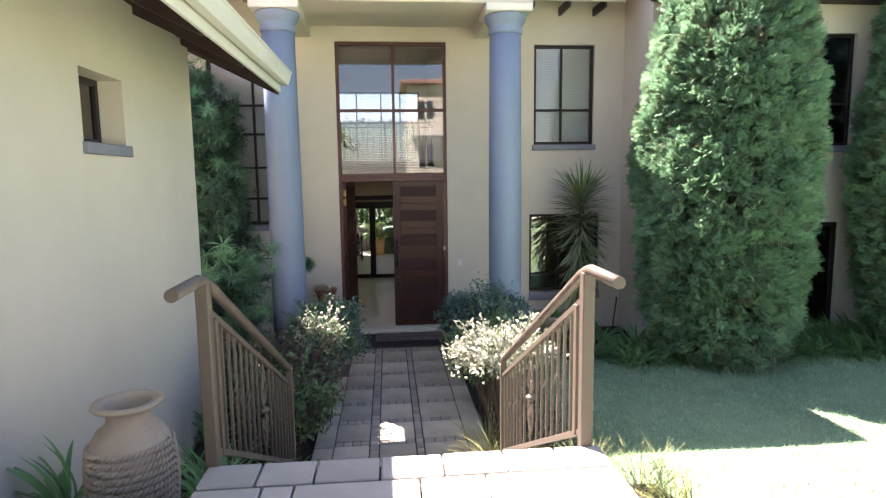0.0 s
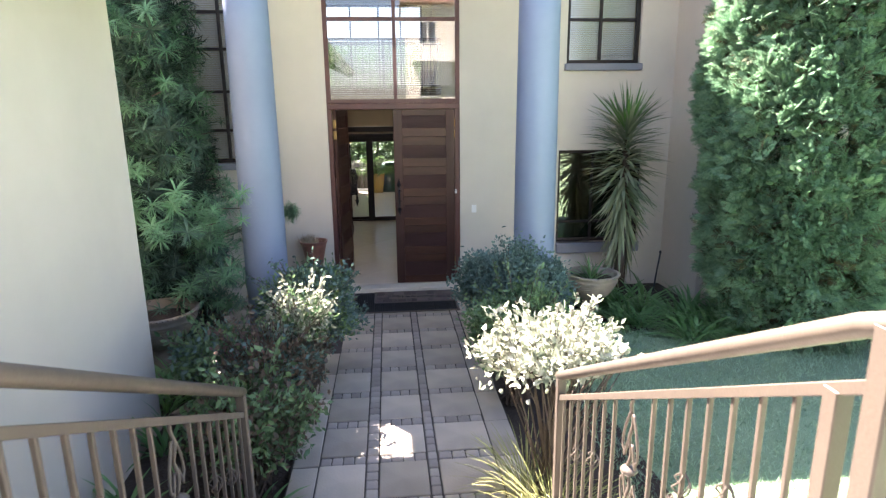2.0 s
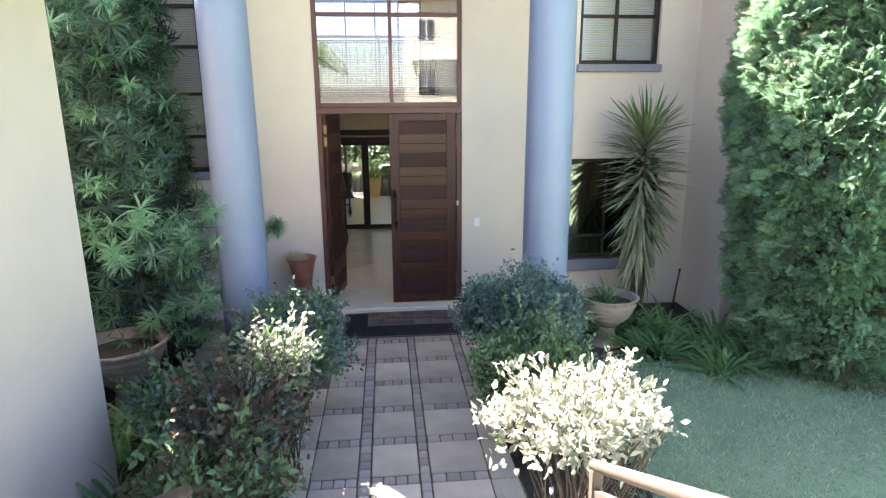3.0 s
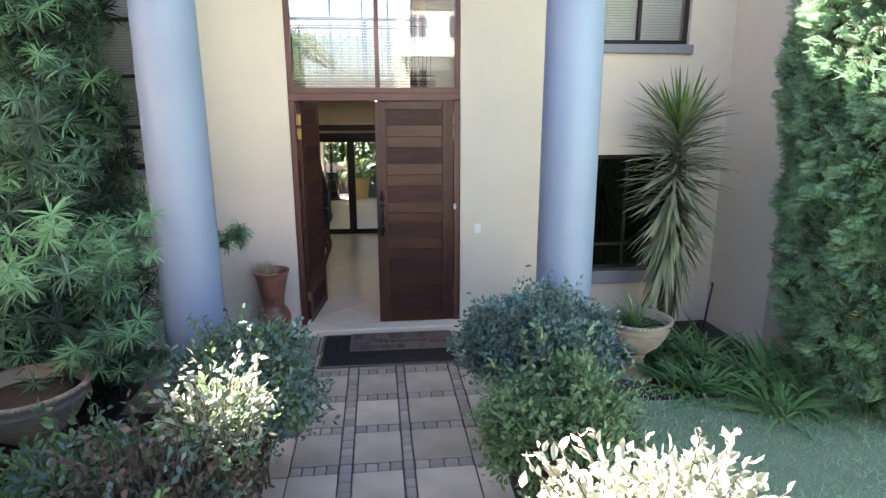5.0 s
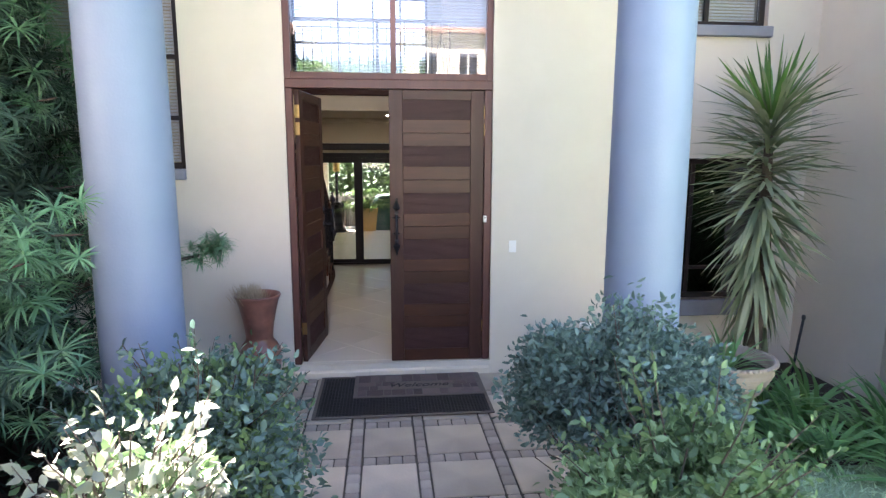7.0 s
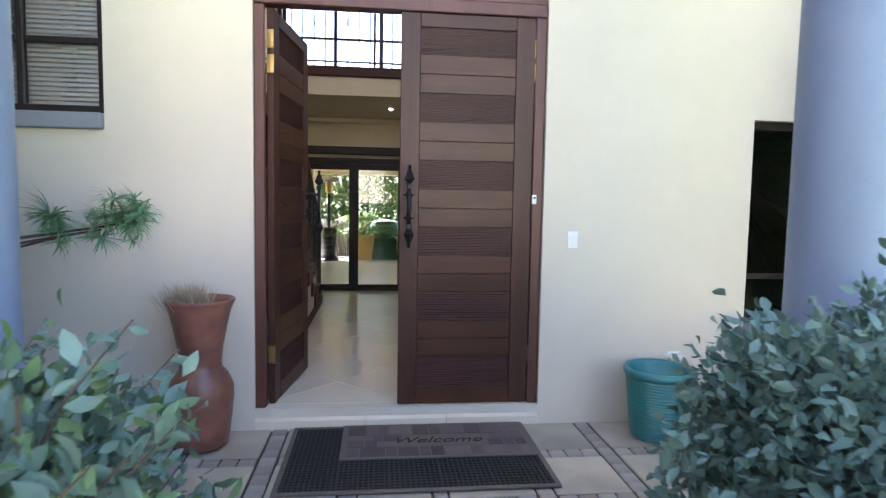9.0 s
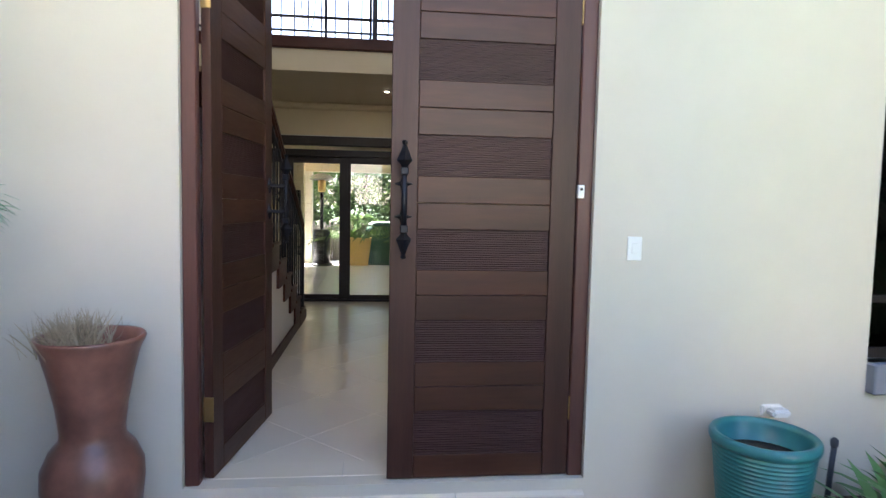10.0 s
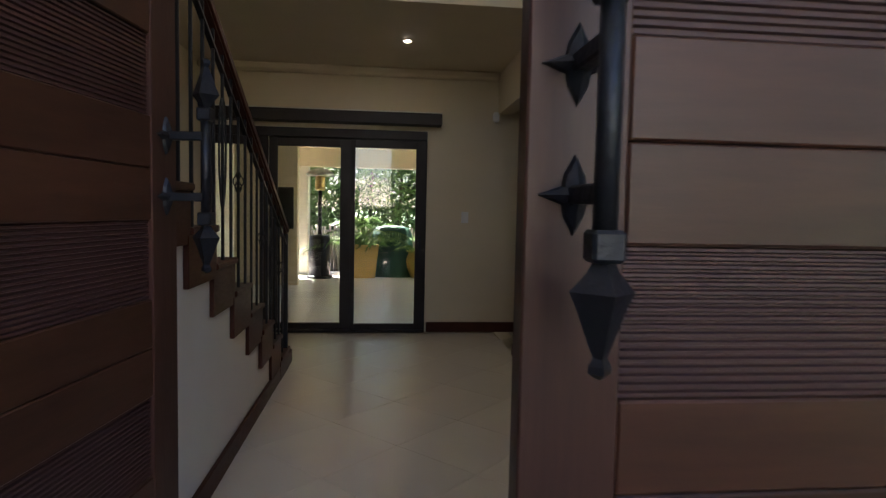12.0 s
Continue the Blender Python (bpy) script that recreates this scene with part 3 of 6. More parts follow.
def portico():
    root = thing("portico_canopy", (0.2, 8.4, 5.2), "cream plastered portico canopy on two columns", "canopy", kind="structure")
    part("beam", box(-1.72, 2.12, 8.12, 8.68, 5.24, 5.75, 0.012), PLASTER, root, "cream front beam")
    part("side_beam", box(-1.60, -1.22, 8.68, FACE, 5.26, 5.7, 0.01), PLASTER, root)
    part("side_beam", box(1.60, 1.98, 8.68, FACE, 5.26, 5.7, 0.01), PLASTER, root)
    part("deck", box(-1.215, 1.595, 8.68, FACE, 5.45, 5.7), PLASTER, root)
    part("cornice", box(-1.8, 2.2, 8.04, 8.76, 5.751, 5.80, 0.02, seg=2), TRIM_WHITE, root, "pale cornice moulding")
    # unseen overhang, its edges set to shape sun and shade on the garden
    part("roof_deck", box(-2.3, 2.5, 7.95, FACE - 0.02, 5.801, 5.9, 0.01), ROOFTILE, root, "tiled canopy roof overhang, out of view, sized for its shade")


portico()


def column(x, y):
    root = thing("column", (x, y, -0.02), "tall round blue-grey painted portico column with moulded capital", "column", "portico columns")
    r = 0.245
    prof = [(r, 0.0), (r, 1.0), (r * 0.985, 2.4), (r * 0.955, 3.7), (r * 0.92, 4.9)]
    part("shaft", lathe(prof, (x, y, -0.02), 40), COLUMN, root)
    cap = [(r * 0.92, 4.88), (r * 1.0, 4.90), (r * 1.02, 4.93), (r * 0.96, 4.96), (r * 0.96, 5.01), (r * 1.06, 5.03), (r * 1.2, 5.09), (r * 1.24, 5.13), (r * 1.24, 5.15)]
    part("capital", lathe(cap, (x, y, -0.02), 40), COLUMN, root, "moulded capital")
    part("abacus", box(x - 0.33, x + 0.33, y - 0.33, y + 0.33, 5.132, 5.238, 0.012), TRIM_WHITE, root, "square pale cap block")


column(-1.435, 8.4)
column(1.778, 8.4)

# ---- windows of the house ----
def pane(x0, x1, z0, z1, y, mat, parent):
    p = part("pane", box(x0, x1, y - 0.003, y + 0.003, z0, z1), mat, parent)
    p.visible_shadow = False
    return p


def window_unit(name, hole, y, xs, zs, label, glass, sill=0.0, fw=0.055, bars=0.04, mat=WINFRAME, depth=0.06, over=0.03):
    x0, x1, z0, z1 = hole
    root = thing(name, (x0, y, z0), label, "window", kind="structure")
    bm = bmesh.new()
    for b in ((x0, x0 + fw, z0, z1), (x1 - fw, x1, z0, z1), (x0 + fw, x1 - fw, z1 - fw, z1), (x0 + fw, x1 - fw, z0, z0 + fw)):
        box(b[0], b[1], y, y + depth, b[2], b[3], 0.004, bm)
    frame_ob = part("window_frame", bm, mat, root)
    for x in xs:
        part("mullion", box(x - bars / 2, x + bars / 2, y + 0.005, y + depth - 0.005, z0 + fw, z1 - fw, 0.004), mat, root)
    ex, ez = [x0 + fw, *xs, x1 - fw], [z0 + fw, *zs, z1 - fw]
    for i in range(len(ex) - 1):
        xa, xb = ex[i] + (bars / 2 if i else 0), ex[i + 1] - (bars / 2 if i < len(ex) - 2 else 0)
        for z in zs:
            part("glazing_bar", box(xa, xb, y + 0.008, y + depth - 0.008, z - bars / 2, z + bars / 2, 0.004), mat, root)
        for j in range(len(ez) - 1):
            za, zb = ez[j] + (bars / 2 if j else 0), ez[j + 1] - (bars / 2 if j < len(ez) - 2 else 0)
            pane(xa, xb, za, zb, y + depth / 2, glass, root)
    if sill:
        part("window_sill", box(x0 - over, x1 + over, FACE - 0.06 if y > 10 else y - 0.15, y, z0 - sill, z0, 0.008), SILL, root, "grey painted sill")
    return root


def blind(hole, y, label, pitch=0.03, tilt=25):
    x0, x1, z0, z1 = hole
    root = thing("venetian_blind", (x0, y, z1), label, "blind", "window blinds")
    bm = bmesh.new()
    n = int((z1 - z0) / pitch)
    for i in range(n):
        z = z0 + (i + 0.5) * pitch
        m = Matrix.Translation((0, y, z)) @ Matrix.Rotation(radians(tilt), 4, "X")
        box(x0, x1, -0.012, 0.012, -0.0012, 0.0012, 0, bm, m=m)
    s = part("slats", bm, SLAT, root)
    s["kind"] = "stuff"
    part("headrail", box(x0, x1, y - 0.02, y + 0.02, z1 - 0.03, z1, 0.003), SLAT, root)


def room_box(name, x0, x1, y0, y1, z0, z1):
    """A closed, plain room behind a window."""
    bm = box(x0, x1, y0, y1, z0, z1)
    for f in [f for f in bm.faces if f.normal.y < -0.9]:
        bm.faces.remove(f)
    tagged(obj_from(name, bm, PLASTER_IN), "plain cream room behind a window", "room", kind="structure")


window_unit("window_right_upper", RW, FACE + 0.06, [3.21], [4.03], "dark bronze four-pane window with lowered blinds", GLASS, 0.10)
blind((2.76, 3.74, 3.47, 5.12), FACE + 0.145, "pale venetian blind lowered behind the window", tilt=62)
window_unit("window_right_lower", LW, FACE + 0.08, [3.19], [1.03], "dark tinted ground-floor window with grey sill", GLASS_DARK, 0.16, over=0.0)
window_unit("window_left", LEFTW, FACE + 0.06, [-2.25], [2.51, 3.05, 3.63, 4.12], "tall dark-framed window with lowered blinds", GLASS, 0.10, over=0.0)
blind((-2.95, -1.78, 2.11, 5.15), FACE + 0.145, "pale venetian blind lowered behind the tall window", tilt=62)
window_unit("window_left_high", LEFTW2, FACE + 0.06, [], [], "small dark-framed upper window", GLASS_DARK, 0.10)
window_unit("window_wing_upper", WWIN, 9.26, [7.2], [4.0], "dark-framed upper wing window", GLASS_DARK, 0.10)
window_unit("window_wing_door", WDOOR, 9.26, [6.9], [], "dark glazed garden door of the wing", GLASS_DARK, 0.0, fw=0.08)
slab("doorstep_wing", 5.8, 7.95, 8.85, 9.2, -0.05, 0.16, SILL, "grey concrete doorstep below the garden door", "step", 0.01)
room_box("room_right_upper", 2.5, 4.1, FACE + 0.26, 13.0, 3.2, 5.4)
room_box("room_wing", 5.0, 9.0, 9.46, 13.0, 0.1, 2.7)
room_box("room_wing_upper", 5.0, 9.0, 9.46, 13.0, 3.0, 5.6)
room_box("room_left", -4.8, -2.1, FACE + 0.26, 13.0, 1.6, 5.6)

window_unit("window_gallery", (-1.7, 1.0, 3.25, 5.3), 17.25, [-0.8, -0.1, 0.45], [4.4], "dark-framed bright gallery window", GLASS)

# big window over the front door
TR0, TR1 = 2.785, 2.87
window_unit("window_hall", (-0.825, 1.11, TR1, 5.2), FACE + 0.03, [0.172], [4.03], "tall brown-framed window above the front door", GLASS_BIG, fw=0.06, bars=0.05, mat=FRAMEWOOD, depth=0.08)

blind((-0.74, 1.03, 2.94, 5.14), FACE + 0.15, "pale venetian blind with open slats behind the tall window", tilt=6)

# ---- the front door ----
slab("doorstep", -0.82, 1.0, FACE + 0.1, FACE + 0.255, -0.05, FLOOR - 0.01, GROUT, "cream tiled doorstep at the front door", "step")


def door_frame():
    root = thing("door_frame", (-0.80, FACE, FLOOR), "red-brown timber frame of the front door", "door frame", kind="structure")
    part("jamb", box(-0.825, -0.757, FACE + 0.028, FACE + 0.085, FLOOR, TR0, 0.006), FRAMEWOOD, root)
    part("jamb", box(1.035, 1.11, FACE + 0.028, FACE + 0.085, FLOOR, TR0, 0.006), FRAMEWOOD, root)
    part("transom", box(-0.825, 1.11, FACE + 0.02, FACE + 0.13, TR0, TR1 - 0.001, 0.006), FRAMEWOOD, root)


door_frame()
PANELS = [(2.51, 2.69), (2.07, 2.26), (1.62, 1.815), (1.17, 1.366), (0.718, 0.925), (0.255, 0.474)]


def spear_handle(parent, x, y, z0, z1):
    """A wrought-iron pull: a bar between two collars with spear ends, on two brackets."""
    h = part("handle", tube([(x, y, z0 + 0.13), (x, y, z1 - 0.12)], 0.013, 10), IRON, parent, "black wrought-iron pull handle")
    for za, s in ((z1 - 0.115, 1), (z0 + 0.125, -1)):
        bm = bmesh.new()
        zc = za
        box(x - 0.018, x + 0.018, y - 0.018, y + 0.018, zc - 0.017, zc + 0.017, 0.004, bm)
        part("collar", bm, IRON, h)
        prof = [(0.013, 0.0), (0.018, 0.01), (0.036, 0.03), (0.027, 0.05), (0.014, 0.085), (0.008, 0.1), (0.013, 0.108), (0.013, 0.116), (0.004, 0.122)]
        bm = bmesh.new()
        lathe([(r, zz) for r, zz in prof], (0, 0, 0), 4, bm)
        for f in bm.faces:
            f.smooth = False
        m = Matrix.Translation((x, y, zc + s * 0.018)) @ Matrix.Diagonal((1, 1, s, 1))
        bmesh.ops.transform(bm, matrix=m, verts=bm.verts)
        bmesh.ops.recalc_face_normals(bm, faces=bm.faces[:])
        part("spear_end", bm, IRON, h)
        bm = box(x - 0.011, x + 0.011, y, y + 0.104, zc - s * 0.055 - 0.011, zc - s * 0.055 + 0.011, 0.003)
        zb, yd = zc - s * 0.055, y + 0.094
        star = [(0.046, 0.0), (0.016, 0.011), (0.013, 0.026), (0.0, 0.05), (-0.013, 0.026), (-0.016, 0.011), (-0.046, 0.0), (-0.016, -0.011), (-0.013, -0.026), (0.0, -0.05), (0.013, -0.026), (0.016, -0.011)]
        rim = [bm.verts.new((x + a, yd + 0.0105, zb + b)) for a, b in star]
        mid = [bm.verts.new((x + a * 0.86, yd + 0.003, zb + b * 0.86)) for a, b in star]
        top = bm.verts.new((x, yd - 0.012, zb))
        for k in range(12):
            n = (k + 1) % 12
            bm.faces.new((rim[k], rim[n], mid[n], mid[k]))
            bm.faces.new((mid[k], mid[n], top))
        bm.faces.new(rim[::-1])
        part("bracket", bm, IRON, h)


def door_leaf(mirror, label):
    """A leaf 0.905 wide, its outer face at y = 0; hinged at x = 0, or at the other end if mirrored."""
    W, H0, H1, T = 0.905, FLOOR + 0.008, TR0 - 0.006, 0.045
    root = thing("front_door", (0, 0, 0), label, "door", "front door leaves")
    part("stile", box(0.0, 0.127, 0, T, H0, H1, 0.003), STILEWOOD, root)
    part("stile", box(W - 0.127, W, 0, T, H0, H1, 0.003), STILEWOOD, root)
    xa, xb = 0.128, W - 0.128
    part("rail", box(xa, xb, 0, T, PANELS[0][1], H1, 0.003), DOORWOOD, root)
    part("rail", box(xa, xb, 0, T, H0, PANELS[-1][0], 0.003), DOORWOOD, root)
    for (za, _), (_, zb) in zip(PANELS, PANELS[1:]):
        mid = (za + zb) / 2
        part("board", box(xa, xb, 0.001, T, mid + 0.001, za, 0.003), DOORWOOD, root)
        part("board", box(xa, xb, 0.001, T, zb, mid - 0.001, 0.003), DOORWOOD, root)
    for za, zb in PANELS:
        bm = box(xa, xb, 0.016, T - 0.012, za, zb)
        n = 18
        for i in range(n):
            z = za + (i + 0.5) * (zb - za) / n
            hh = (zb - za) / n * 0.36
            vs = [bm.verts.new(c) for c in ((xa, 0.0161, z - hh), (xb, 0.0161, z - hh), (xb, 0.0161, z + hh), (xa, 0.0161, z + hh), (xa, 0.0095, z - hh * 0.5), (xb, 0.0095, z - hh * 0.5), (xb, 0.0095, z + hh * 0.5), (xa, 0.0095, z + hh * 0.5))]
            for f in ((0, 1, 5, 4), (4, 5, 6, 7), (7, 6, 2, 3), (0, 4, 7, 3), (1, 2, 6, 5)):
                bm.faces.new([vs[k] for k in f])
        part("reeded_panel", bm, REEDWOOD, root, "finely reeded timber panel")
    spear_handle(root, 0.060 if mirror else W - 0.060, -0.105, 1.245, 1.75)
    for z in (2.58, 2.42, 0.48):
        part("hinge", box(*((W - 0.001, W + 0.006) if mirror else (-0.008, 0.001)), -0.004, T, z - 0.06, z + 0.06, 0.002), BRASS, root, "brass hinge")
    return root


leaf_closed = door_leaf(True, "closed dark-stained timber door leaf with reeded panels")
leaf_closed.matrix_basis = pose(0.125, FACE + 0.035, 0)
leaf_open = door_leaf(False, "open dark-stained timber door leaf swung into the hall")
leaf_open.matrix_basis = pose(-0.708, FACE + 0.09, 0, 0, 0, 82.5)


def small_plate(name, label, category, x, y, z, w, h, rock):
    root = thing(name, (x, y, z), label, category)
    part("plate", box(x - w / 2, x + w / 2, y - 0.009, y - 0.001, z - h / 2, z + h / 2, 0.003), PLASTIC, root)
    part("rocker", box(x - rock / 2, x + rock / 2, y - 0.014, y - 0.009, z - h * 0.22, z + h * 0.22, 0.002), PLASTIC, root)


small_plate("wall_switch", "white switch plate on the cream front wall", "switch", 1.322, FACE, 1.29, 0.075, 0.118, 0.03)
small_plate("light_switch", "white light switch on the hall back wall", "switch", 0.82, 15.85, 1.34, 0.075, 0.118, 0.03)


def latch_sensor():
    root = thing("door_sensor", (1.05, FACE, 1.55), "small white sensor on the door jamb", "sensor")
    part("housing", box(1.03, 1.062, FACE + 0.004, FACE + 0.029, 1.53, 1.595, 0.004), PLASTIC, root)
    part("lens", box(1.039, 1.053, FACE, FACE + 0.004, 1.568, 1.582, 0.002), DARK, root)


latch_sensor()

# ---- hall: stairs, rail, sliding door ----
SX, RISE, RUN, SY = -0.79, 0.17, 0.345, 14.45
NSTEP = 11


def stairs():
    root = thing("staircase", (-1.3, 14.6, FLOOR), "timber-clad staircase with plastered side wall", "staircase", kind="structure")
    bm = bmesh.new()
    for k in range(1, NSTEP + 1):
        y1 = SY - RUN * (k - 1)
        box(-1.85, SX - 0.002, y1 - RUN - 0.001, y1, FLOOR, FLOOR + RISE * k - 0.032, 0, bm)
    part("side_wall", bm, WHITE_IN, root, "white plastered stair side")
    for k in range(1, NSTEP + 1):
        y1 = SY - RUN * (k - 1)
        zt = FLOOR + RISE * k
        t = part("tread", box(-1.85, SX + 0.03, y1 - RUN, y1 + 0.03, zt - 0.03, zt, 0.006), STAIRWOOD, root)
        part("stepped_string", box(SX - 0.001, SX + 0.018 + 0.004 * (k % 2), y1 - RUN - 0.03, y1 + 0.012, zt - 0.235, zt - 0.031, 0.003), STAIRWOOD, root)
    part("string_skirting", box(SX, SX + 0.02, FACE + 0.8, SY + 0.2, FLOOR, 0.235, 0.004), STAIRWOOD, root, "dark skirting along the stair side")
    part("landing", box(-1.85, SX + 0.02, FACE + 0.26, SY - RUN * NSTEP - 0.001, FLOOR + RISE * NSTEP - 0.06, FLOOR + RISE * NSTEP + 0.11, 0.006), STAIRWOOD, root)


stairs()


def basket(parent, x, y, z, r=0.022, h=0.09, mat=IRON):
    """Four twisted wires that bulge round a baluster."""
    bm = bmesh.new()
    for q in range(4):
        pts = []
        for i in range(9):
            s = i / 8
            a = q * math.pi / 2 + s * math.pi
            rr = r * math.sin(math.pi * s)
            pts.append((x + rr * math.cos(a), y + rr * math.sin(a), z + (s - 0.5) * h))
        tube(pts, 0.0035, 5, bm)
    return part("twist_basket", bm, mat, parent)


def stair_rail():
    root = thing("stair_rail", (SX, 14.4, FLOOR), "black iron stair balustrade with dark timber handrail", "handrail")
    y0, y1 = 14.42, 11.15
    sl = RISE / RUN

    def top(y):
        return 1.22 + (y0 - y) * sl
    part("handrail", box(-0.026, 0.026, 0, math.hypot(y0 - y1, (y0 - y1) * sl), -0.03, 0.03, 0.012, seg=2,
         m=Matrix.Translation((SX, y0, top(y0))) @ Matrix.Rotation(math.pi, 4, "Z") @ Matrix.Rotation(math.atan(sl), 4, "X")), STAIRWOOD, root, "dark timber handrail")
    n = 22
    for i in range(n):
        y = y0 - 0.01 - i * (y0 - y1 - 0.05) / (n - 1)
        k = int((SY - y) / RUN) + 1
        zb = FLOOR + RISE * k
        post = i == 0
        b = part("newel_post" if post else "baluster", box(SX - (0.018 if post else 0.007), SX + (0.018 if post else 0.007), y - (0.018 if post else 0.007), y + (0.018 if post else 0.007), zb - (0.1 if post else 0.001), top(y) - 0.02, 0.002), IRON, root)
        if i % 4 == 2:
            basket(b, SX, y, zb + (top(y) - zb) * 0.55, 0.026, 0.12)
        if i % 8 == 4:
            bm = bmesh.new()
            zc = zb + (top(y) - zb) * 0.5
            for s in (-1, 1):
                tube([(SX, y + s * (0.01 + 0.05 * math.sin(a * 0.55) * (1 if a < 6 else 0.6)), zc + 0.26 * math.cos(a * 0.5)) for a in [0.3 * j for j in range(21)]], 0.005, 5, bm)
            part("scroll", bm, IRON, b)
    part("lower_rail", box(-0.012, 0.012, 0, math.hypot(y0 - y1, (y0 - y1) * sl), -0.008, 0.008, 0.002,
         m=Matrix.Translation((SX, y0, top(y0) - 0.11)) @ Matrix.Rotation(math.pi, 4, "Z") @ Matrix.Rotation(math.atan(sl), 4, "X")), IRON, root)


stair_rail()


def gallery_rail():
    root = thing("gallery_rail", (0, 13.85, 3.17), "black iron gallery balustrade above the hall", "balustrade")
    part("handrail", box(-1.85, 1.15, 13.82, 13.88, 4.10, 4.15, 0.012, seg=2), STAIRWOOD, root, "dark timber handrail")
    part("lower_rail", box(-1.85, 1.15, 13.84, 13.86, 3.22, 3.24, 0.002), IRON, root)
    part("upper_rail", box(-1.85, 1.15, 13.84, 13.86, 4.01, 4.03, 0.002), IRON, root)
    x, i = -1.75, 0
    while x < 1.1:
        big = i % 9 == 4
        w = 0.025 if big else 0.007
        b = part("post" if big else "baluster", box(x - w, x + w, 13.85 - w, 13.85 + w, 3.17, 4.10, 0.002), IRON, root)
        if i % 3 == 1 and not big:
            basket(b, x, 13.85, 3.7, 0.026, 0.12)
        if i % 6 == 2:
            bm = bmesh.new()
            for s in (-1, 1):
                tube([(x + s * (0.01 + 0.06 * math.sin(a * 0.5)), 13.85, 3.55 + 0.3 * math.cos(a * 0.5)) for a in [0.3 * j for j in range(21)]], 0.006, 5, bm)
            part("scroll", bm, IRON, b)
        x += 0.135
        i += 1


gallery_rail()


def sliding_door():
    y = 15.80
    root = thing("sliding_door", (-0.4, y, FLOOR), "dark-framed glazed sliding door to the patio", "sliding door", kind="structure")
    edges = [(-1.75, -1.185), (-1.185, -0.366), (-0.366, 0.41)]
    part("head_frame", box(-1.75, 0.41, y + 0.0, y + 0.12, 2.12, 2.21, 0.004), WINFRAME, root)
    part("sill_track", box(-1.75, 0.41, y + 0.0, y + 0.12, FLOOR, FLOOR + 0.03, 0.004), WINFRAME, root)
    for i, (a, b) in enumerate(edges):
        yy = y + 0.012 + 0.045 * (i % 2)
        lw, rw = (0.045, 0.085, 0.045)[i], (0.085, 0.106, 0.11)[i]
        leaf = part("door_panel", box(a, a + lw, yy, yy + 0.04, 0.161, 2.119, 0.004), WINFRAME, root)
        part("panel_stile", box(b - rw, b, yy, yy + 0.04, 0.161, 2.119, 0.004), WINFRAME, leaf)
        part("panel_rail", box(a + lw, b - rw, yy, yy + 0.04, 2.03, 2.119, 0.004), WINFRAME, leaf)
        part("panel_rail", box(a + lw, b - rw, yy, yy + 0.04, 0.161, 0.22, 0.004), WINFRAME, leaf)
        p = part("pane", box(a + lw, b - rw, yy + 0.017, yy + 0.023, 0.22, 2.03), GLASS, leaf)
        p.visible_shadow = False
    part("lock", box(0.33, 0.36, y - 0.01, y + 0.012, 1.0, 1.14, 0.004), IRON, root)


sliding_door()
slab("pelmet_track", -1.8, 0.548, 15.70, 15.849, 2.262, 2.38, WINFRAME, "dark timber shutter track above the sliding door", "pelmet", 0.006)
slab("pelmet_cap", -1.8, 0.55, 15.698, 15.849, 2.381, 2.392, TRIM_WHITE, "pale capping strip on the shutter track", "trim")


def downlight(x, y, z, on=True):
    root = thing("downlight", (x, y, z), "small recessed ceiling downlight, switched on", "downlight")
    part("ring", lathe([(0.042, -0.004), (0.04, 0.0), (0.03, 0.001), (0.03, -0.003)], (x, y, z), 24), PLASTIC, root)
    lamp = bpy.data.materials.new("lamp_glow")
    lamp.use_nodes = True
    e = lamp.node_tree.nodes["Principled BSDF"]
    e.inputs["Emission Color"].default_value, e.inputs["Emission Strength"].default_value = (1, 0.93, 0.8, 1), 25.0
    part("bulb", lathe([(0.018, -0.0075), (0.0175, -0.005)], (x, y, z), 20), lamp, root)


downlight(0.148, 14.8, 2.83)


def alarm():
    root = thing("alarm_sensor", (1.10, 15.8, 2.4), "small white alarm sensor in the wall corner", "sensor")
    part("housing", box(1.085, 1.148, 15.77, 15.83, 2.33, 2.43, 0.012, seg=2), PLASTIC, root)


alarm()

# ---- patio behind the hall ----
slab("patio_floor", -4.5, 4.0, 15.87, 22.0, -0.1, FLOOR - 0.03, GROUT, "grey bed under the patio tiles", "floor")
slab("patio_roof", -4.5, 4.0, 16.1, 21.5, 2.55, 2.68, PLASTER_IN, "cream patio ceiling", "ceiling")
slab("patio_beam", -4.5, 4.0, 21.2, 21.5, 2.2, 2.55, PLASTER_IN, "cream patio edge beam", "beam", 0.01)
slab("gallery_floor", -1.85, 12.2, 17.2, 17.4, 2.6, 2.9, PLASTER_IN, "cream edge of the upper floor", "floor")
wall("wall_patio_left", "y", 19.6, 0.2, -4.5, -1.42, 0.0, 2.55, [], PLASTER_IN, "cream patio side wall")
wall("wall_patio_end", "x", -4.5, 0.2, 15.9, 21.5, 0.0, 2.55, [], PLASTER_IN, "cream patio end wall")


def patio_screen():
    root = thing("wall_screen", (-1.62, 19.58, 1.3), "flat black screen on the cream patio wall", "screen")
    part("panel", box(-1.78, -1.48, 19.555, 19.597, 1.06, 1.74, 0.004), IRON, root)


patio_screen()


def patio_column():
    slab("patio_pier", -1.62, -1.44, 21.2, 21.5, FLOOR, 2.2, TRIM_WHITE, "white painted patio pier", "pier", 0.01)


patio_column()


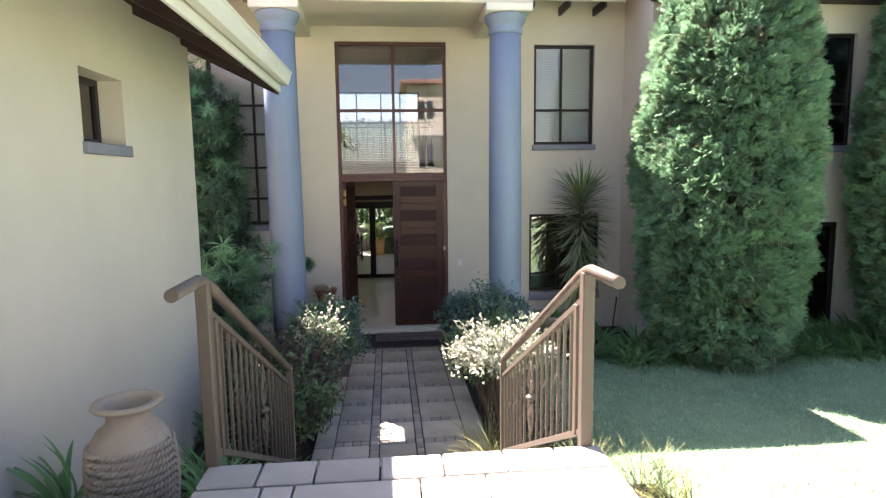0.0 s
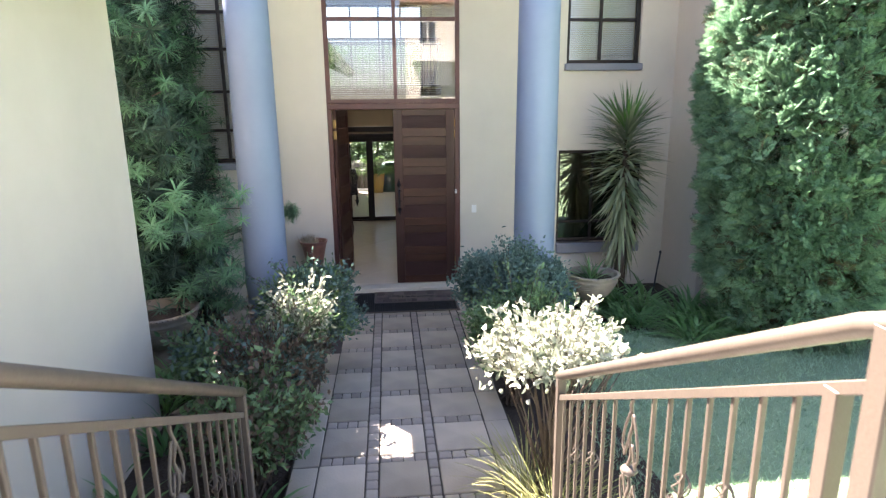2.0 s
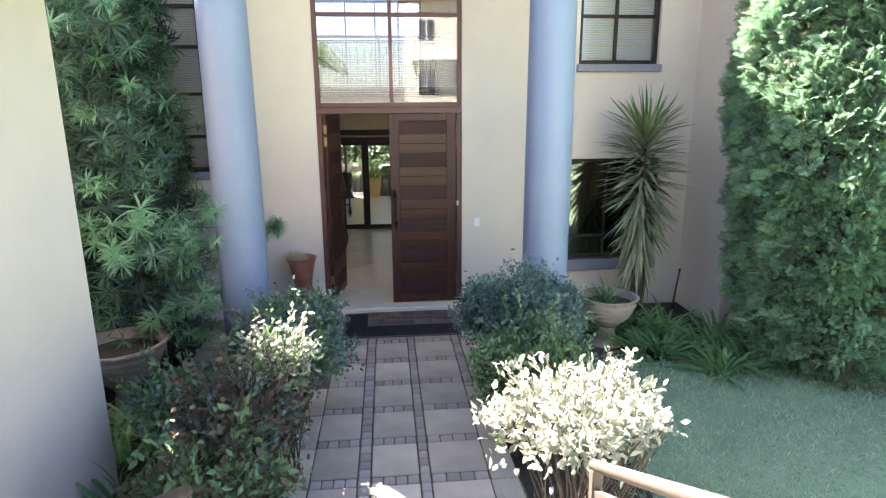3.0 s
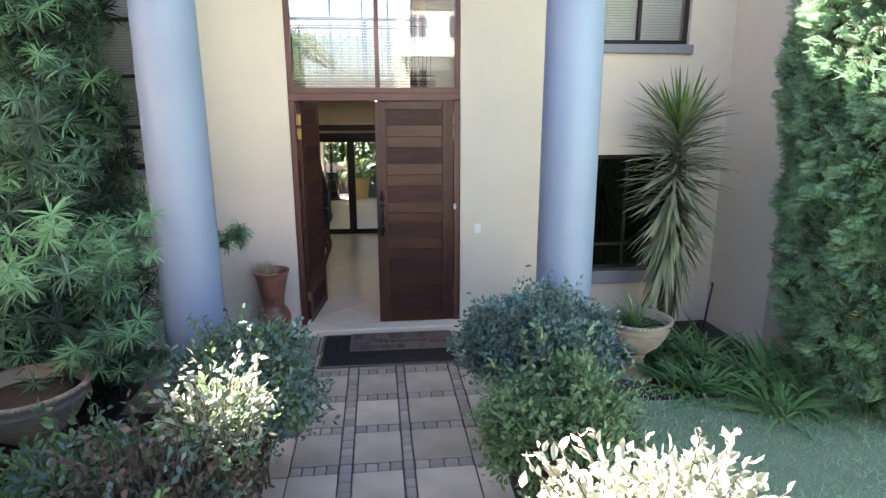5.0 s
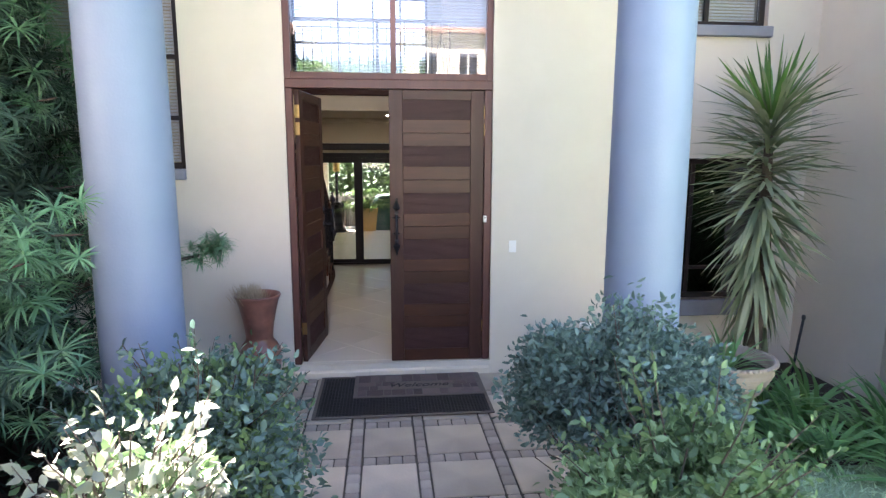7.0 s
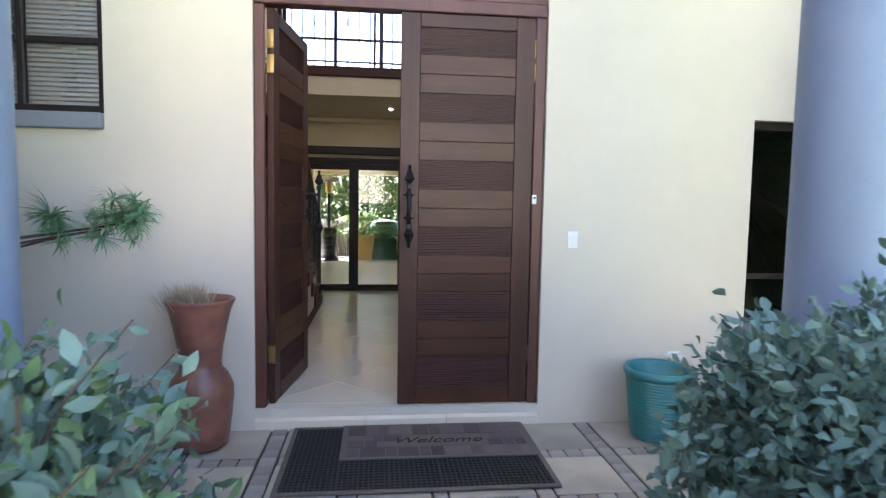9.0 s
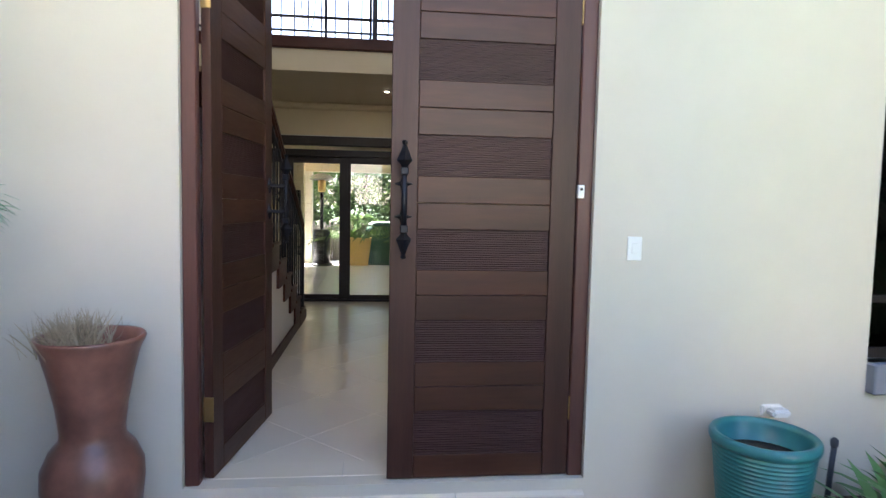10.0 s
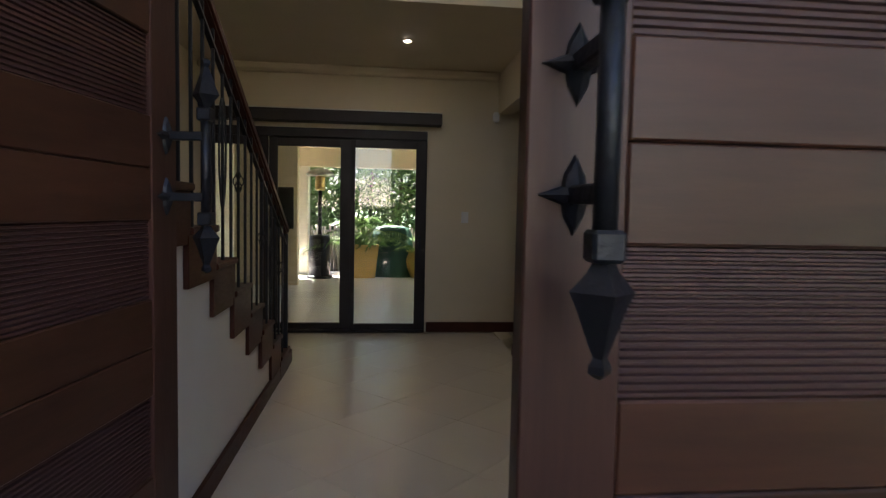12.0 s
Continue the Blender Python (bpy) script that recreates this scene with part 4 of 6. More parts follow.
def heater(x, y):
    root = thing("patio_heater", (x, y, FLOOR), "tall black gas patio heater on the tiled patio", "heater")
    part("base", lathe([(0.23, 0.0), (0.24, 0.02), (0.22, 0.05), (0.18, 0.06)], (x, y, FLOOR), 28), IRON, root)
    part("tank_housing", lathe([(0.19, 0.05), (0.19, 0.72), (0.16, 0.78), (0.05, 0.8)], (x, y, FLOOR), 28), IRON, root)
    part("pole", tube([(x, y, FLOOR + 0.78), (x, y, FLOOR + 1.62)], 0.035, 12), IRON, root)
    part("burner", lathe([(0.07, 1.6), (0.09, 1.63), (0.09, 1.84), (0.06, 1.88)], (x, y, FLOOR), 20), BRASS, root)
    part("reflector", lathe([(0.26, 1.86), (0.24, 1.92), (0.15, 1.98), (0.03, 2.01)], (x, y, FLOOR), 28), STEEL, root)


heater(-1.17, 20.7)


def square_planter(x, y):
    root = thing("square_planter", (x, y, FLOOR), "tall yellow tapered planter holding a palm", "planter")
    bm = bmesh.new()
    a, b, h = 0.2, 0.27, 0.62
    lo = [bm.verts.new((x + sx * a, y + sy * a, FLOOR)) for sx, sy in ((-1, -1), (1, -1), (1, 1), (-1, 1))]
    hi = [bm.verts.new((x + sx * b, y + sy * b, FLOOR + h)) for sx, sy in ((-1, -1), (1, -1), (1, 1), (-1, 1))]
    inn = [bm.verts.new((x + sx * (b - 0.04), y + sy * (b - 0.04), FLOOR + h)) for sx, sy in ((-1, -1), (1, -1), (1, 1), (-1, 1))]
    bot = [bm.verts.new((x + sx * (b - 0.06), y + sy * (b - 0.06), FLOOR + h - 0.08)) for sx, sy in ((-1, -1), (1, -1), (1, 1), (-1, 1))]
    bm.faces.new(lo[::-1])
    for k in range(4):
        n = (k + 1) % 4
        bm.faces.new((lo[k], lo[n], hi[n], hi[k]))
        bm.faces.new((hi[k], hi[n], inn[n], inn[k]))
        bm.faces.new((inn[k], inn[n], bot[n], bot[k]))
    bm.faces.new(bot)
    part("body", bm, YELLOWPOT, root)


def palm(x, y, z, n, length, seed, label):
    rng = np.random.RandomState(seed)
    root = thing("palm", (x, y, z), label, "palm")
    bm = bmesh.new()
    P, A, S = [], [], []
    for i in range(n):
        a = 2 * math.pi * i / n + rng.normal() * 0.2
        el = 0.5 + 0.9 * rng.rand()
        d = Vector((math.cos(a), math.sin(a), 0))
        pts = []
        for j in range(9):
            s = j / 8
            p = Vector((x, y, z)) + d * (length * s * math.cos(el)) + Vector((0, 0, length * (s * math.sin(el) - 0.55 * s * s)))
            pts.append(p)
            if j > 1:
                for q in range(5):
                    sd = Vector((-d.y, d.x, 0)) * (1 if q % 2 else -1)
                    pp = pts[-2].lerp(p, q / 5)
                    P.append(pp)
                    A.append(sd * 0.9 + d * 0.6 + Vector((0, 0, -0.25 + 0.1 * rng.normal())))
                    S.append(0.34 * length * (1.05 - 0.6 * s))
        tube(pts, [0.012 - 0.001 * j for j in range(9)], 5, bm)
    part("frond_tangle", bm, LEAF_PALM, root)["kind"] = "stuff"
    scatter("leaflets", *ribbon(1.0, 0.09, 0.15, 2), P, A, np.array(S), LEAF_PALM, root, kind="stuff", twist=0.15)


square_planter(-0.36, 20.9)
palm(-0.36, 20.9, FLOOR + 0.56, 17, 1.35, 5, "feathery green palm growing in the yellow planter")


def round_pot(x, y):
    root = thing("round_pot", (x, y, FLOOR), "round yellow clay pot with a plant", "pot")
    part("body", lathe([(0.14, 0.0), (0.22, 0.18), (0.24, 0.34), (0.2, 0.46), (0.23, 0.5), (0.23, 0.53), (0.19, 0.53), (0.17, 0.46)], (x, y, FLOOR), 28), YELLOWPOT, root)


round_pot(0.66, 20.9)
palm(0.66, 20.9, FLOOR + 0.45, 11, 0.8, 9, "small spiky green palm in the round pot")


def covered_grill():
    x, y = 0.16, 21.1
    root = thing("covered_grill", (x, y, FLOOR), "barbecue under a dark green canvas cover", "grill cover")
    bm = bmesh.new()
    rings = []
    for z, w, d in ((0.0, 0.40, 0.26), (0.4, 0.39, 0.25), (0.80, 0.37, 0.24), (0.93, 0.31, 0.21), (0.97, 0.16, 0.12)):
        ring = []
        for k in range(32):
            a = 2 * math.pi * k / 32
            f = 1 + 0.05 * math.sin(7 * a + 3 * z) + 0.03 * math.sin(13 * a)
            c, s = math.cos(a), math.sin(a)
            ring.append(bm.verts.new((x + w * f * math.copysign(abs(c) ** 0.6, c), y + d * f * math.copysign(abs(s) ** 0.6, s), FLOOR + z)))
        rings.append(ring)
    for p, q in zip(rings, rings[1:]):
        for k in range(32):
            f = bm.faces.new((p[k], p[(k + 1) % 32], q[(k + 1) % 32], q[k]))
            f.smooth = True
    bm.faces.new(rings[-1])
    part("cover", bm, GREENCOVER, root)


covered_grill()


def reed_fence():
    root = thing("reed_fence", (0, 22.6, 0), "grey reed fence behind the patio", "fence")
    bm = bmesh.new()
    for i in range(150):
        x = -5 + 0.055 * i
        h = 1.0 + 0.06 * math.sin(i * 3.7)
        tube([(x, 22.6, 0), (x + 0.004 * math.sin(i), 22.6, h)], 0.025, 5, bm)
    r = part("reeds", bm, REED, root)
    r["kind"] = "stuff"


reed_fence()


def hedge():
    root = thing("garden_hedge", (0, 24.5, 0), "tall dense sunlit garden hedge behind the patio", "hedge")
    rng = np.random.RandomState(4)
    n = 52000
    x, z = rng.uniform(-6, 6, n), rng.uniform(0.2, 5.0, n)
    y = 23.6 + 0.6 * np.array([noise.noise(Vector((a * 0.8, 0, b * 0.8))) for a, b in zip(x, z)]) * 1.5 + rng.rand(n) ** 2 * 1.0
    ax = rng.normal(size=(n, 3)) + np.array([0, -0.6, -0.2])
    scatter("foliage", *ribbon(1.0, 0.15, 0.25, 3), np.stack([x, y, z], 1), ax, 0.15 + 0.13 * rng.rand(n), LEAF_HEDGE, root, kind="stuff")
    # added dark leaves behind close the gaps and stand in for inner shade
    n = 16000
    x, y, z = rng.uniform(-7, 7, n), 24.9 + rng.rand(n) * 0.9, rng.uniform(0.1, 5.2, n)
    scatter("shade_foliage", *ribbon(1.0, 0.2, 0.25, 3), np.stack([x, y, z], 1), rng.normal(size=(n, 3)) + np.array([0, -0.4, 0]), 0.28 + 0.14 * rng.rand(n), LEAF_SHADE, root, kind="stuff")
    bm = bmesh.new()
    for i in range(16):
        xx = -5.5 + 0.73 * i
        tube([(xx, 24.5, 0), (xx + 0.1, 24.4, 2.2), (xx + 0.3, 24.2, 4.2)], [0.06, 0.045, 0.02], 6, bm)
    part("stem_tangle", bm, BARK, root)["kind"] = "stuff"


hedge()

# ---- the garage ----
GX = -2.13
GWIN = (4.2, 4.9, 3.14, 3.67)
wall("wall_garage_side", "x", GX - 0.28, 0.28, -3.0, 6.65, -0.2, 4.35, [GWIN], PLASTER, "cream plastered side wall of the garage")
wall("wall_garage_end", "y", 6.40, 0.25, -7.0, GX - 0.28, -0.2, 4.35, [], PLASTER, "cream plastered end wall of the garage")
wall("wall_garage_back", "x", -7.0, 0.25, -3.0, 6.4, -0.2, 4.35, [], PLASTER, "cream plastered far wall of the garage")
slab("garage_ceiling", -7.0, GX - 0.02, -3.0, 6.6, 4.36, 4.42, SOFFIT, "dark garage ceiling")


def garage_window():
    root = thing("window_garage", (GX - 0.2, 4.2, 3.14), "small deep-set garage window with brown frame", "window", kind="structure")
    bm = bmesh.new()
    x0, x1 = GX - 0.24, GX - 0.19
    for y0, y1, z0, z1 in ((4.2, 4.25, 3.14, 3.67), (4.85, 4.9, 3.14, 3.67), (4.25, 4.85, 3.62, 3.67), (4.25, 4.85, 3.14, 3.19)):
        box(x0, x1, y0, y1, z0, z1, 0.004, bm)
    part("window_frame", bm, WINFRAME, root)
    p = part("pane", box(x0 + 0.02, x0 + 0.026, 4.25, 4.85, 3.19, 3.62), GLASS_DARK, root)
    p.visible_shadow = False
    part("window_sill", box(GX - 0.19, GX + 0.04, 4.18, 4.94, 3.05, 3.139, 0.008), SILL, root, "grey painted sill")


garage_window()


def garage_roof():
    root = thing("garage_roof", (-3, 2, 4.3), "tiled garage roof with dark soffit and cream gutter", "roof", kind="structure")
    ex, ez, sl = -1.22, 3.95, 0.49
    yn, yf = -3.2, 6.95

    def sheet(z0, z1, xr, y0, y1):
        bm = bmesh.new()
        prof = [(ex, ez + z1), (xr, ez + z1 + sl * (ex - xr)), (xr, ez + z0 + sl * (ex - xr)), (ex, ez + z0)]
        a = [bm.verts.new((x, y0, z)) for x, z in prof]
        b = [bm.verts.new((x, y1, z)) for x, z in prof]
        for k in range(4):
            bm.faces.new((a[k], b[k], b[(k + 1) % 4], a[(k + 1) % 4]))
        bm.faces.new(a[::-1])
        bm.faces.new(b)
        bmesh.ops.recalc_face_normals(bm, faces=bm.faces[:])
        return bm
    part("tile_slope", sheet(0.03, 0.12, -4.6, yn, yf), ROOFTILE, root)
    part("soffit", sheet(0.0, 0.028, -4.6, yn, yf - 0.02), SOFFIT, root, "dark boarded soffit")
    for y in (-2.0, -0.8, 0.4, 1.6, 2.8, 4.0, 5.2, 6.4):
        part("rafter", sheet(-0.11, -0.001, GX + 0.01, y, y + 0.05), SOFFIT, root, "dark rafter end")
    part("verge_board", sheet(-0.12, 0.02, -4.6, yf - 0.018, yf + 0.01), SOFFIT, root, "dark verge board")
    part("fascia", box(ex + 0.001, ex + 0.03, yn, yf + 0.011, ez - 0.09, ez + 0.14, 0.004), TRIM_WHITE, root, "cream fascia board")
    bm = bmesh.new()
    prof = [(0.0, 0.02), (0.0, -0.09), (0.03, -0.115), (0.085, -0.10), (0.11, -0.04), (0.12, 0.02), (0.135, 0.03), (0.135, 0.045), (0.11, 0.045), (0.1, 0.0), (0.08, -0.07), (0.02, -0.085), (0.012, 0.02)]
    a = [bm.verts.new((ex + 0.031 + x, yn, ez + 0.10 + z)) for x, z in prof]
    b = [bm.verts.new((ex + 0.031 + x, yf + 0.03, ez + 0.10 + z)) for x, z in prof]
    for k in range(len(prof)):
        n = (k + 1) % len(prof)
        bm.faces.new((a[k], b[k], b[n], a[n]))
    bm.faces.new(b)
    bm.faces.new(a[::-1])
    bmesh.ops.recalc_face_normals(bm, faces=bm.faces[:])
    part("gutter", bm, TRIM_WHITE, root, "cream moulded gutter")


garage_roof()

# ---- landing, steps and rails ----
LZ, LY = 1.5, 2.42
STEP_R, STEP_T, NS = LZ / 9, 0.305, 8


def landing():
    slab("landing", -0.84, 1.06, -4.0, LY - 0.02, 0.9, LZ - 0.035, JOINT, "mortar bed of the stone landing", "landing")
    for k in range(1, NS + 1):
        zt = LZ - STEP_R * k
        y0 = LY - 0.02 + STEP_T * (k - 1)
        slab("garden_step", -0.84, 1.06, y0, y0 + STEP_T, zt - 0.6, zt - 0.03, JOINT, "mortar bed of a garden step", "step")


landing()


def garden_rail(x, label):
    root = thing("garden_rail", (x, LY, LZ), label, "railing", "railings beside the garden steps")
    yt, yb = 2.445, 4.57
    zt, zb = 2.40, 1.275
    sl = (zt - zb) / (yb - yt)
    part("top_post", box(x - 0.03, x + 0.03, yt - 0.03, yt + 0.03, LZ - 0.02, zt - 0.015, 0.005), RAILPAINT, root)
    part("bottom_post", box(x - 0.025, x + 0.025, yb - 0.025, yb + 0.025, 0.2, zb - 0.01, 0.005), RAILPAINT, root)
    part("handrail", tube([(x, yt - 0.40, zt), (x, yt - 0.06, zt + 0.002), (x, yt, zt - 0.012), (x, yt + 0.08, zt - 0.08 * sl), (x, yb + 0.03, zb - 0.03 * sl)], 0.028, 18), RAILPAINT, root, "round taupe-painted handrail")
    ang = math.atan(sl)
    ln = math.hypot(yb - yt, zt - zb)
    for off, nm in ((-0.14, "upper_bar"), (-0.83, "lower_bar")):
        part(nm, box(-0.016, 0.016, 0, ln, -0.016, 0.016, 0.003, m=Matrix.Translation((x, yt, zt + off)) @ Matrix.Rotation(-ang, 4, "X")), RAILPAINT, root)
    n = 17
    for i in range(n):
        y = yt + 0.12 + i * (yb - yt - 0.2) / (n - 1)
        za, zc = zt - 0.83 - sl * (y - yt), zt - 0.14 - sl * (y - yt)
        if i == 0:
            part("square_bar", box(x - 0.022, x + 0.022, y - 0.022, y + 0.022, za, zc, 0.003), RAILPAINT, root)
            continue
        if i in (8, 9):
            continue
        b = part("bar", box(x - 0.008, x + 0.008, y - 0.008, y + 0.008, za, zc, 0.002), RAILPAINT, root)
        if i in (3, 5, 12, 14):
            basket(b, x, y, (za + zc) / 2, 0.032, 0.11, RAILPAINT)
    y = yt + 0.12 + 8.5 * (yb - yt - 0.2) / (n - 1)
    za, zc = zt - 0.83 - sl * (y - yt), zt - 0.14 - sl * (y - yt)
    s = part("scroll_bar", tube([(x + 0.006 * math.cos(j), y + 0.006 * math.sin(j), za + (zc - za) * j / 30) for j in range(31)], 0.009, 6), RAILPAINT, root, "twisted centre bar with scrolls")
    for sy in (-1, 1):
        bm = bmesh.new()
        for z0, dz in ((za + 0.08, 1), (zc - 0.08, -1)):
            pts = [(x, y + sy * (0.012 + 0.062 * math.sin(a) * (1 if a < 1.8 else 0.75)), z0 + dz * (0.11 * a - (0.0 if a < 2.1 else 0.22 * (a - 2.1)))) for a in [0.13 * j for j in range(24)]]
            tube(pts, 0.007, 6, bm)
        part("scroll", bm, RAILPAINT, s)
    part("rosette", lathe([(0.004, -0.03), (0.03, -0.012), (0.038, 0.0), (0.03, 0.012), (0.004, 0.03)], (x, y, (za + zc) / 2), 10), RAILPAINT, s)


garden_rail(1.0, "taupe painted metal railing in sunlight beside the steps")
garden_rail(-0.825, "taupe painted metal railing in shade beside the garage")


def water_jar(x, y, z):
    root = thing("water_jar", (x, y, z), "large buff clay jar with rope-wound body", "jar")
    K = 0.86
    prof = [(0.16, 0.0), (0.22, 0.03), (0.255, 0.2), (0.265, 0.34), (0.258, 0.46), (0.235, 0.53), (0.2, 0.585), (0.15, 0.62), (0.135, 0.64), (0.132, 0.68), (0.15, 0.705), (0.205, 0.72), (0.22, 0.732), (0.215, 0.745), (0.19, 0.75), (0.15, 0.742), (0.14, 0.725), (0.12, 0.66), (0.12, 0.62)]
    part("body", lathe([(r * K, h) for r, h in prof], (x, y, z), 48), JARSTONE, root)
    for i in range(11):
        zz = 0.06 + 0.042 * i
        r = K * (0.232 + 0.036 * math.sin((zz) / 0.6 * math.pi))
        bm = bmesh.new()
        for q in range(2):
            pts = [(x + (r + 0.008 * math.cos(26 * a + q * math.pi)) * math.cos(a), y + (r + 0.008 * math.cos(26 * a + q * math.pi)) * math.sin(a), z + zz + 0.01 * math.sin(26 * a + q * math.pi) + 0.03 * a / 6.3) for a in [2 * math.pi * k / 200 for k in range(201)]]
            tube(pts, 0.011, 5, bm)
        part("rope_ring", bm, JARSTONE, root)


water_jar(-1.45, 3.02, 0.88)

# ---- pots and urns ----
FALL = 0.0          # slope of the paving towards the door


def pave(y):
    return max(0.0, (y - 8.9) * FALL)


TILT_M = Matrix.Translation((0, 8.9, 0)) @ Matrix.Rotation(math.atan(FALL), 4, "X") @ Matrix.Translation((0, -8.9, 0))


def floor_vase(x, y):
    zb = pave(y)
    root = thing("floor_vase", (x, y, zb), "tall glazed terracotta vase with flared rim beside the door", "vase")
    prof = [(0.125, 0.0), (0.155, 0.02), (0.17, 0.1), (0.184, 0.22), (0.193, 0.31), (0.19, 0.38), (0.16, 0.45), (0.123, 0.495), (0.121, 0.53), (0.134, 0.64), (0.158, 0.76), (0.182, 0.86), (0.2, 0.895), (0.205, 0.91), (0.2, 0.92), (0.187, 0.915), (0.172, 0.87), (0.15, 0.76)]
    part("body", lathe(prof, (x, y, zb + 0.006), 44), TERRACOTTA, root)
    part("dry_soil", lathe([(0.15, 0.81), (0.14, 0.82), (0.05, 0.83), (0.005, 0.835)], (x, y, zb + 0.006), 24), SOIL, root)
    rng = np.random.RandomState(3)
    n = 520
    P = np.stack([x - 0.06 + rng.normal(size=n) * 0.055, y + rng.normal(size=n) * 0.05, np.full(n, 0.85 + zb)], 1)
    A = rng.normal(size=(n, 3)) * np.array([0.36, 0.36, 0.3]) + np.array([-0.1, 0, 1.0])
    scatter("dry_grass", *ribbon(1.0, 0.03, 0.3, 3), P, A, 0.11 + 0.1 * rng.rand(n), DRYSTRAW, root, kind="stuff", label="tuft of dry straw-coloured grass")


floor_vase(-1.09, 10.08)


def teal_pot(x, y):
    zb = pave(y)
    root = thing("plant_pot", (x, y, zb), "ribbed teal glazed pot beside the front wall", "pot")
    prof = [(0.165, 0.0), (0.175, 0.01)]
    for i in range(20):
        z = 0.02 + 0.0195 * i
        r = 0.178 + 0.047 * (i / 19) ** 0.8
        prof += [(r - 0.006, z), (r + 0.004, z + 0.005), (r + 0.004, z + 0.012), (r - 0.006, z + 0.017)]
    prof += [(0.222, 0.415), (0.24, 0.42), (0.246, 0.435), (0.245, 0.455), (0.235, 0.468), (0.215, 0.466), (0.208, 0.44), (0.19, 0.3)]
    part("body", lathe([(r * 0.95, h) for r, h in prof], (x, y, zb + 0.006), 48), TEAL, root)
    part("soil", lathe([(0.19, 0.36), (0.1, 0.365), (0.005, 0.37)], (x, y, zb + 0.006), 24), SOIL, root)


teal_pot(1.84, 10.03)


def bowl_urn(x, y, z, rim_z, r, label):
    root = thing("bowl_urn", (x, y, z), label, "urn", "stone bowl urns")
    h = rim_z - z
    prof = [(0.2, 0.0), (0.2, 0.05), (0.15, 0.07), (0.115, 0.11), (0.09, h * 0.34), (0.12, h * 0.43)]
    part("pedestal", lathe(prof, (x, y, z), 36), URNSTONE, root)
    bowl = [(0.1, h * 0.42), (r * 0.40, h * 0.46), (r * 0.58, h * 0.54)]
    for i in range(7):
        a = 0.56 + 0.048 * i
        rr = r * (0.60 + 0.32 * (i / 6) ** 0.8)
        bowl += [(rr, h * a), (rr + 0.02, h * (a + 0.014)), (rr + 0.018, h * (a + 0.03))]
    bowl += [(r * 0.95, h * 0.92), (r, h * 0.94), (r * 1.02, h * 0.97), (r, h), (r * 0.94, h), (r * 0.9, h * 0.95), (r * 0.86, h * 0.86)]
    part("bowl", lathe(bowl, (x, y, z), 48, wobble=0.004), URNSTONE, root, "weathered bowl with beaded rim")
    part("soil", lathe([(r * 0.88, h * 0.86), (r * 0.5, h * 0.885), (0.005, h * 0.89)], (x, y, z), 28), SOIL, root)
    n = 52
    bm = bmesh.new()
    for i in range(n):
        a = 2 * math.pi * i / n
        lathe([(0.004, -0.014), (0.016, -0.006), (0.016, 0.006), (0.004, 0.014)], (x + r * 1.015 * math.cos(a), y + r * 1.015 * math.sin(a), z + h * 0.985), 6, bm)
    b = part("beading", bm, URNSTONE, root)
    b["kind"] = "stuff"


bowl_urn(2.70, 8.83, 0.0, 0.65, 0.335, "pale weathered stone bowl urn planted with strap leaves")
bowl_urn(-2.52, 7.83, -0.06, 0.70, 0.42, "weathered stone bowl urn under the yellowwood tree")


def spike_pipe(x, y, z, h, lean, label):
    root = thing("irrigation_pipe", (x, y, z), label, "pipe", "irrigation pipes")
    part("riser", tube([(x, y, z - 0.1), (x + lean * 0.6, y, z + h * 0.6), (x + lean, y, z + h)], 0.013, 8), HOSE, root)
    part("nozzle", lathe([(0.016, 0.0), (0.018, 0.01), (0.018, 0.035), (0.008, 0.045)], (x + lean, y, z + h), 10), HOSE, root)


spike_pipe(-1.70, 10.15, 0.0, 0.34, -0.02, "black upright irrigation pipe by the front wall")
spike_pipe(2.24, 10.12, 0.0, 0.36, 0.03, "black leaning irrigation pipe by the front wall")
spike_pipe(4.05, 9.9, 0.0, 0.6, 0.08, "black leaning irrigation pipe in the flower bed")


def wall_outlet():
    root = thing("wall_outlet", (2.09, FACE, 0.47), "white plastic outlet low on the front wall", "outlet")
    part("plate", box(2.03, 2.15, FACE - 0.02, FACE - 0.001, 0.43, 0.50, 0.01, seg=2), PLASTIC, root)
    part("hood", box(2.05, 2.15, FACE - 0.09, FACE - 0.02, 0.45, 0.49, 0.012, seg=2), PLASTIC, root)


wall_outlet()

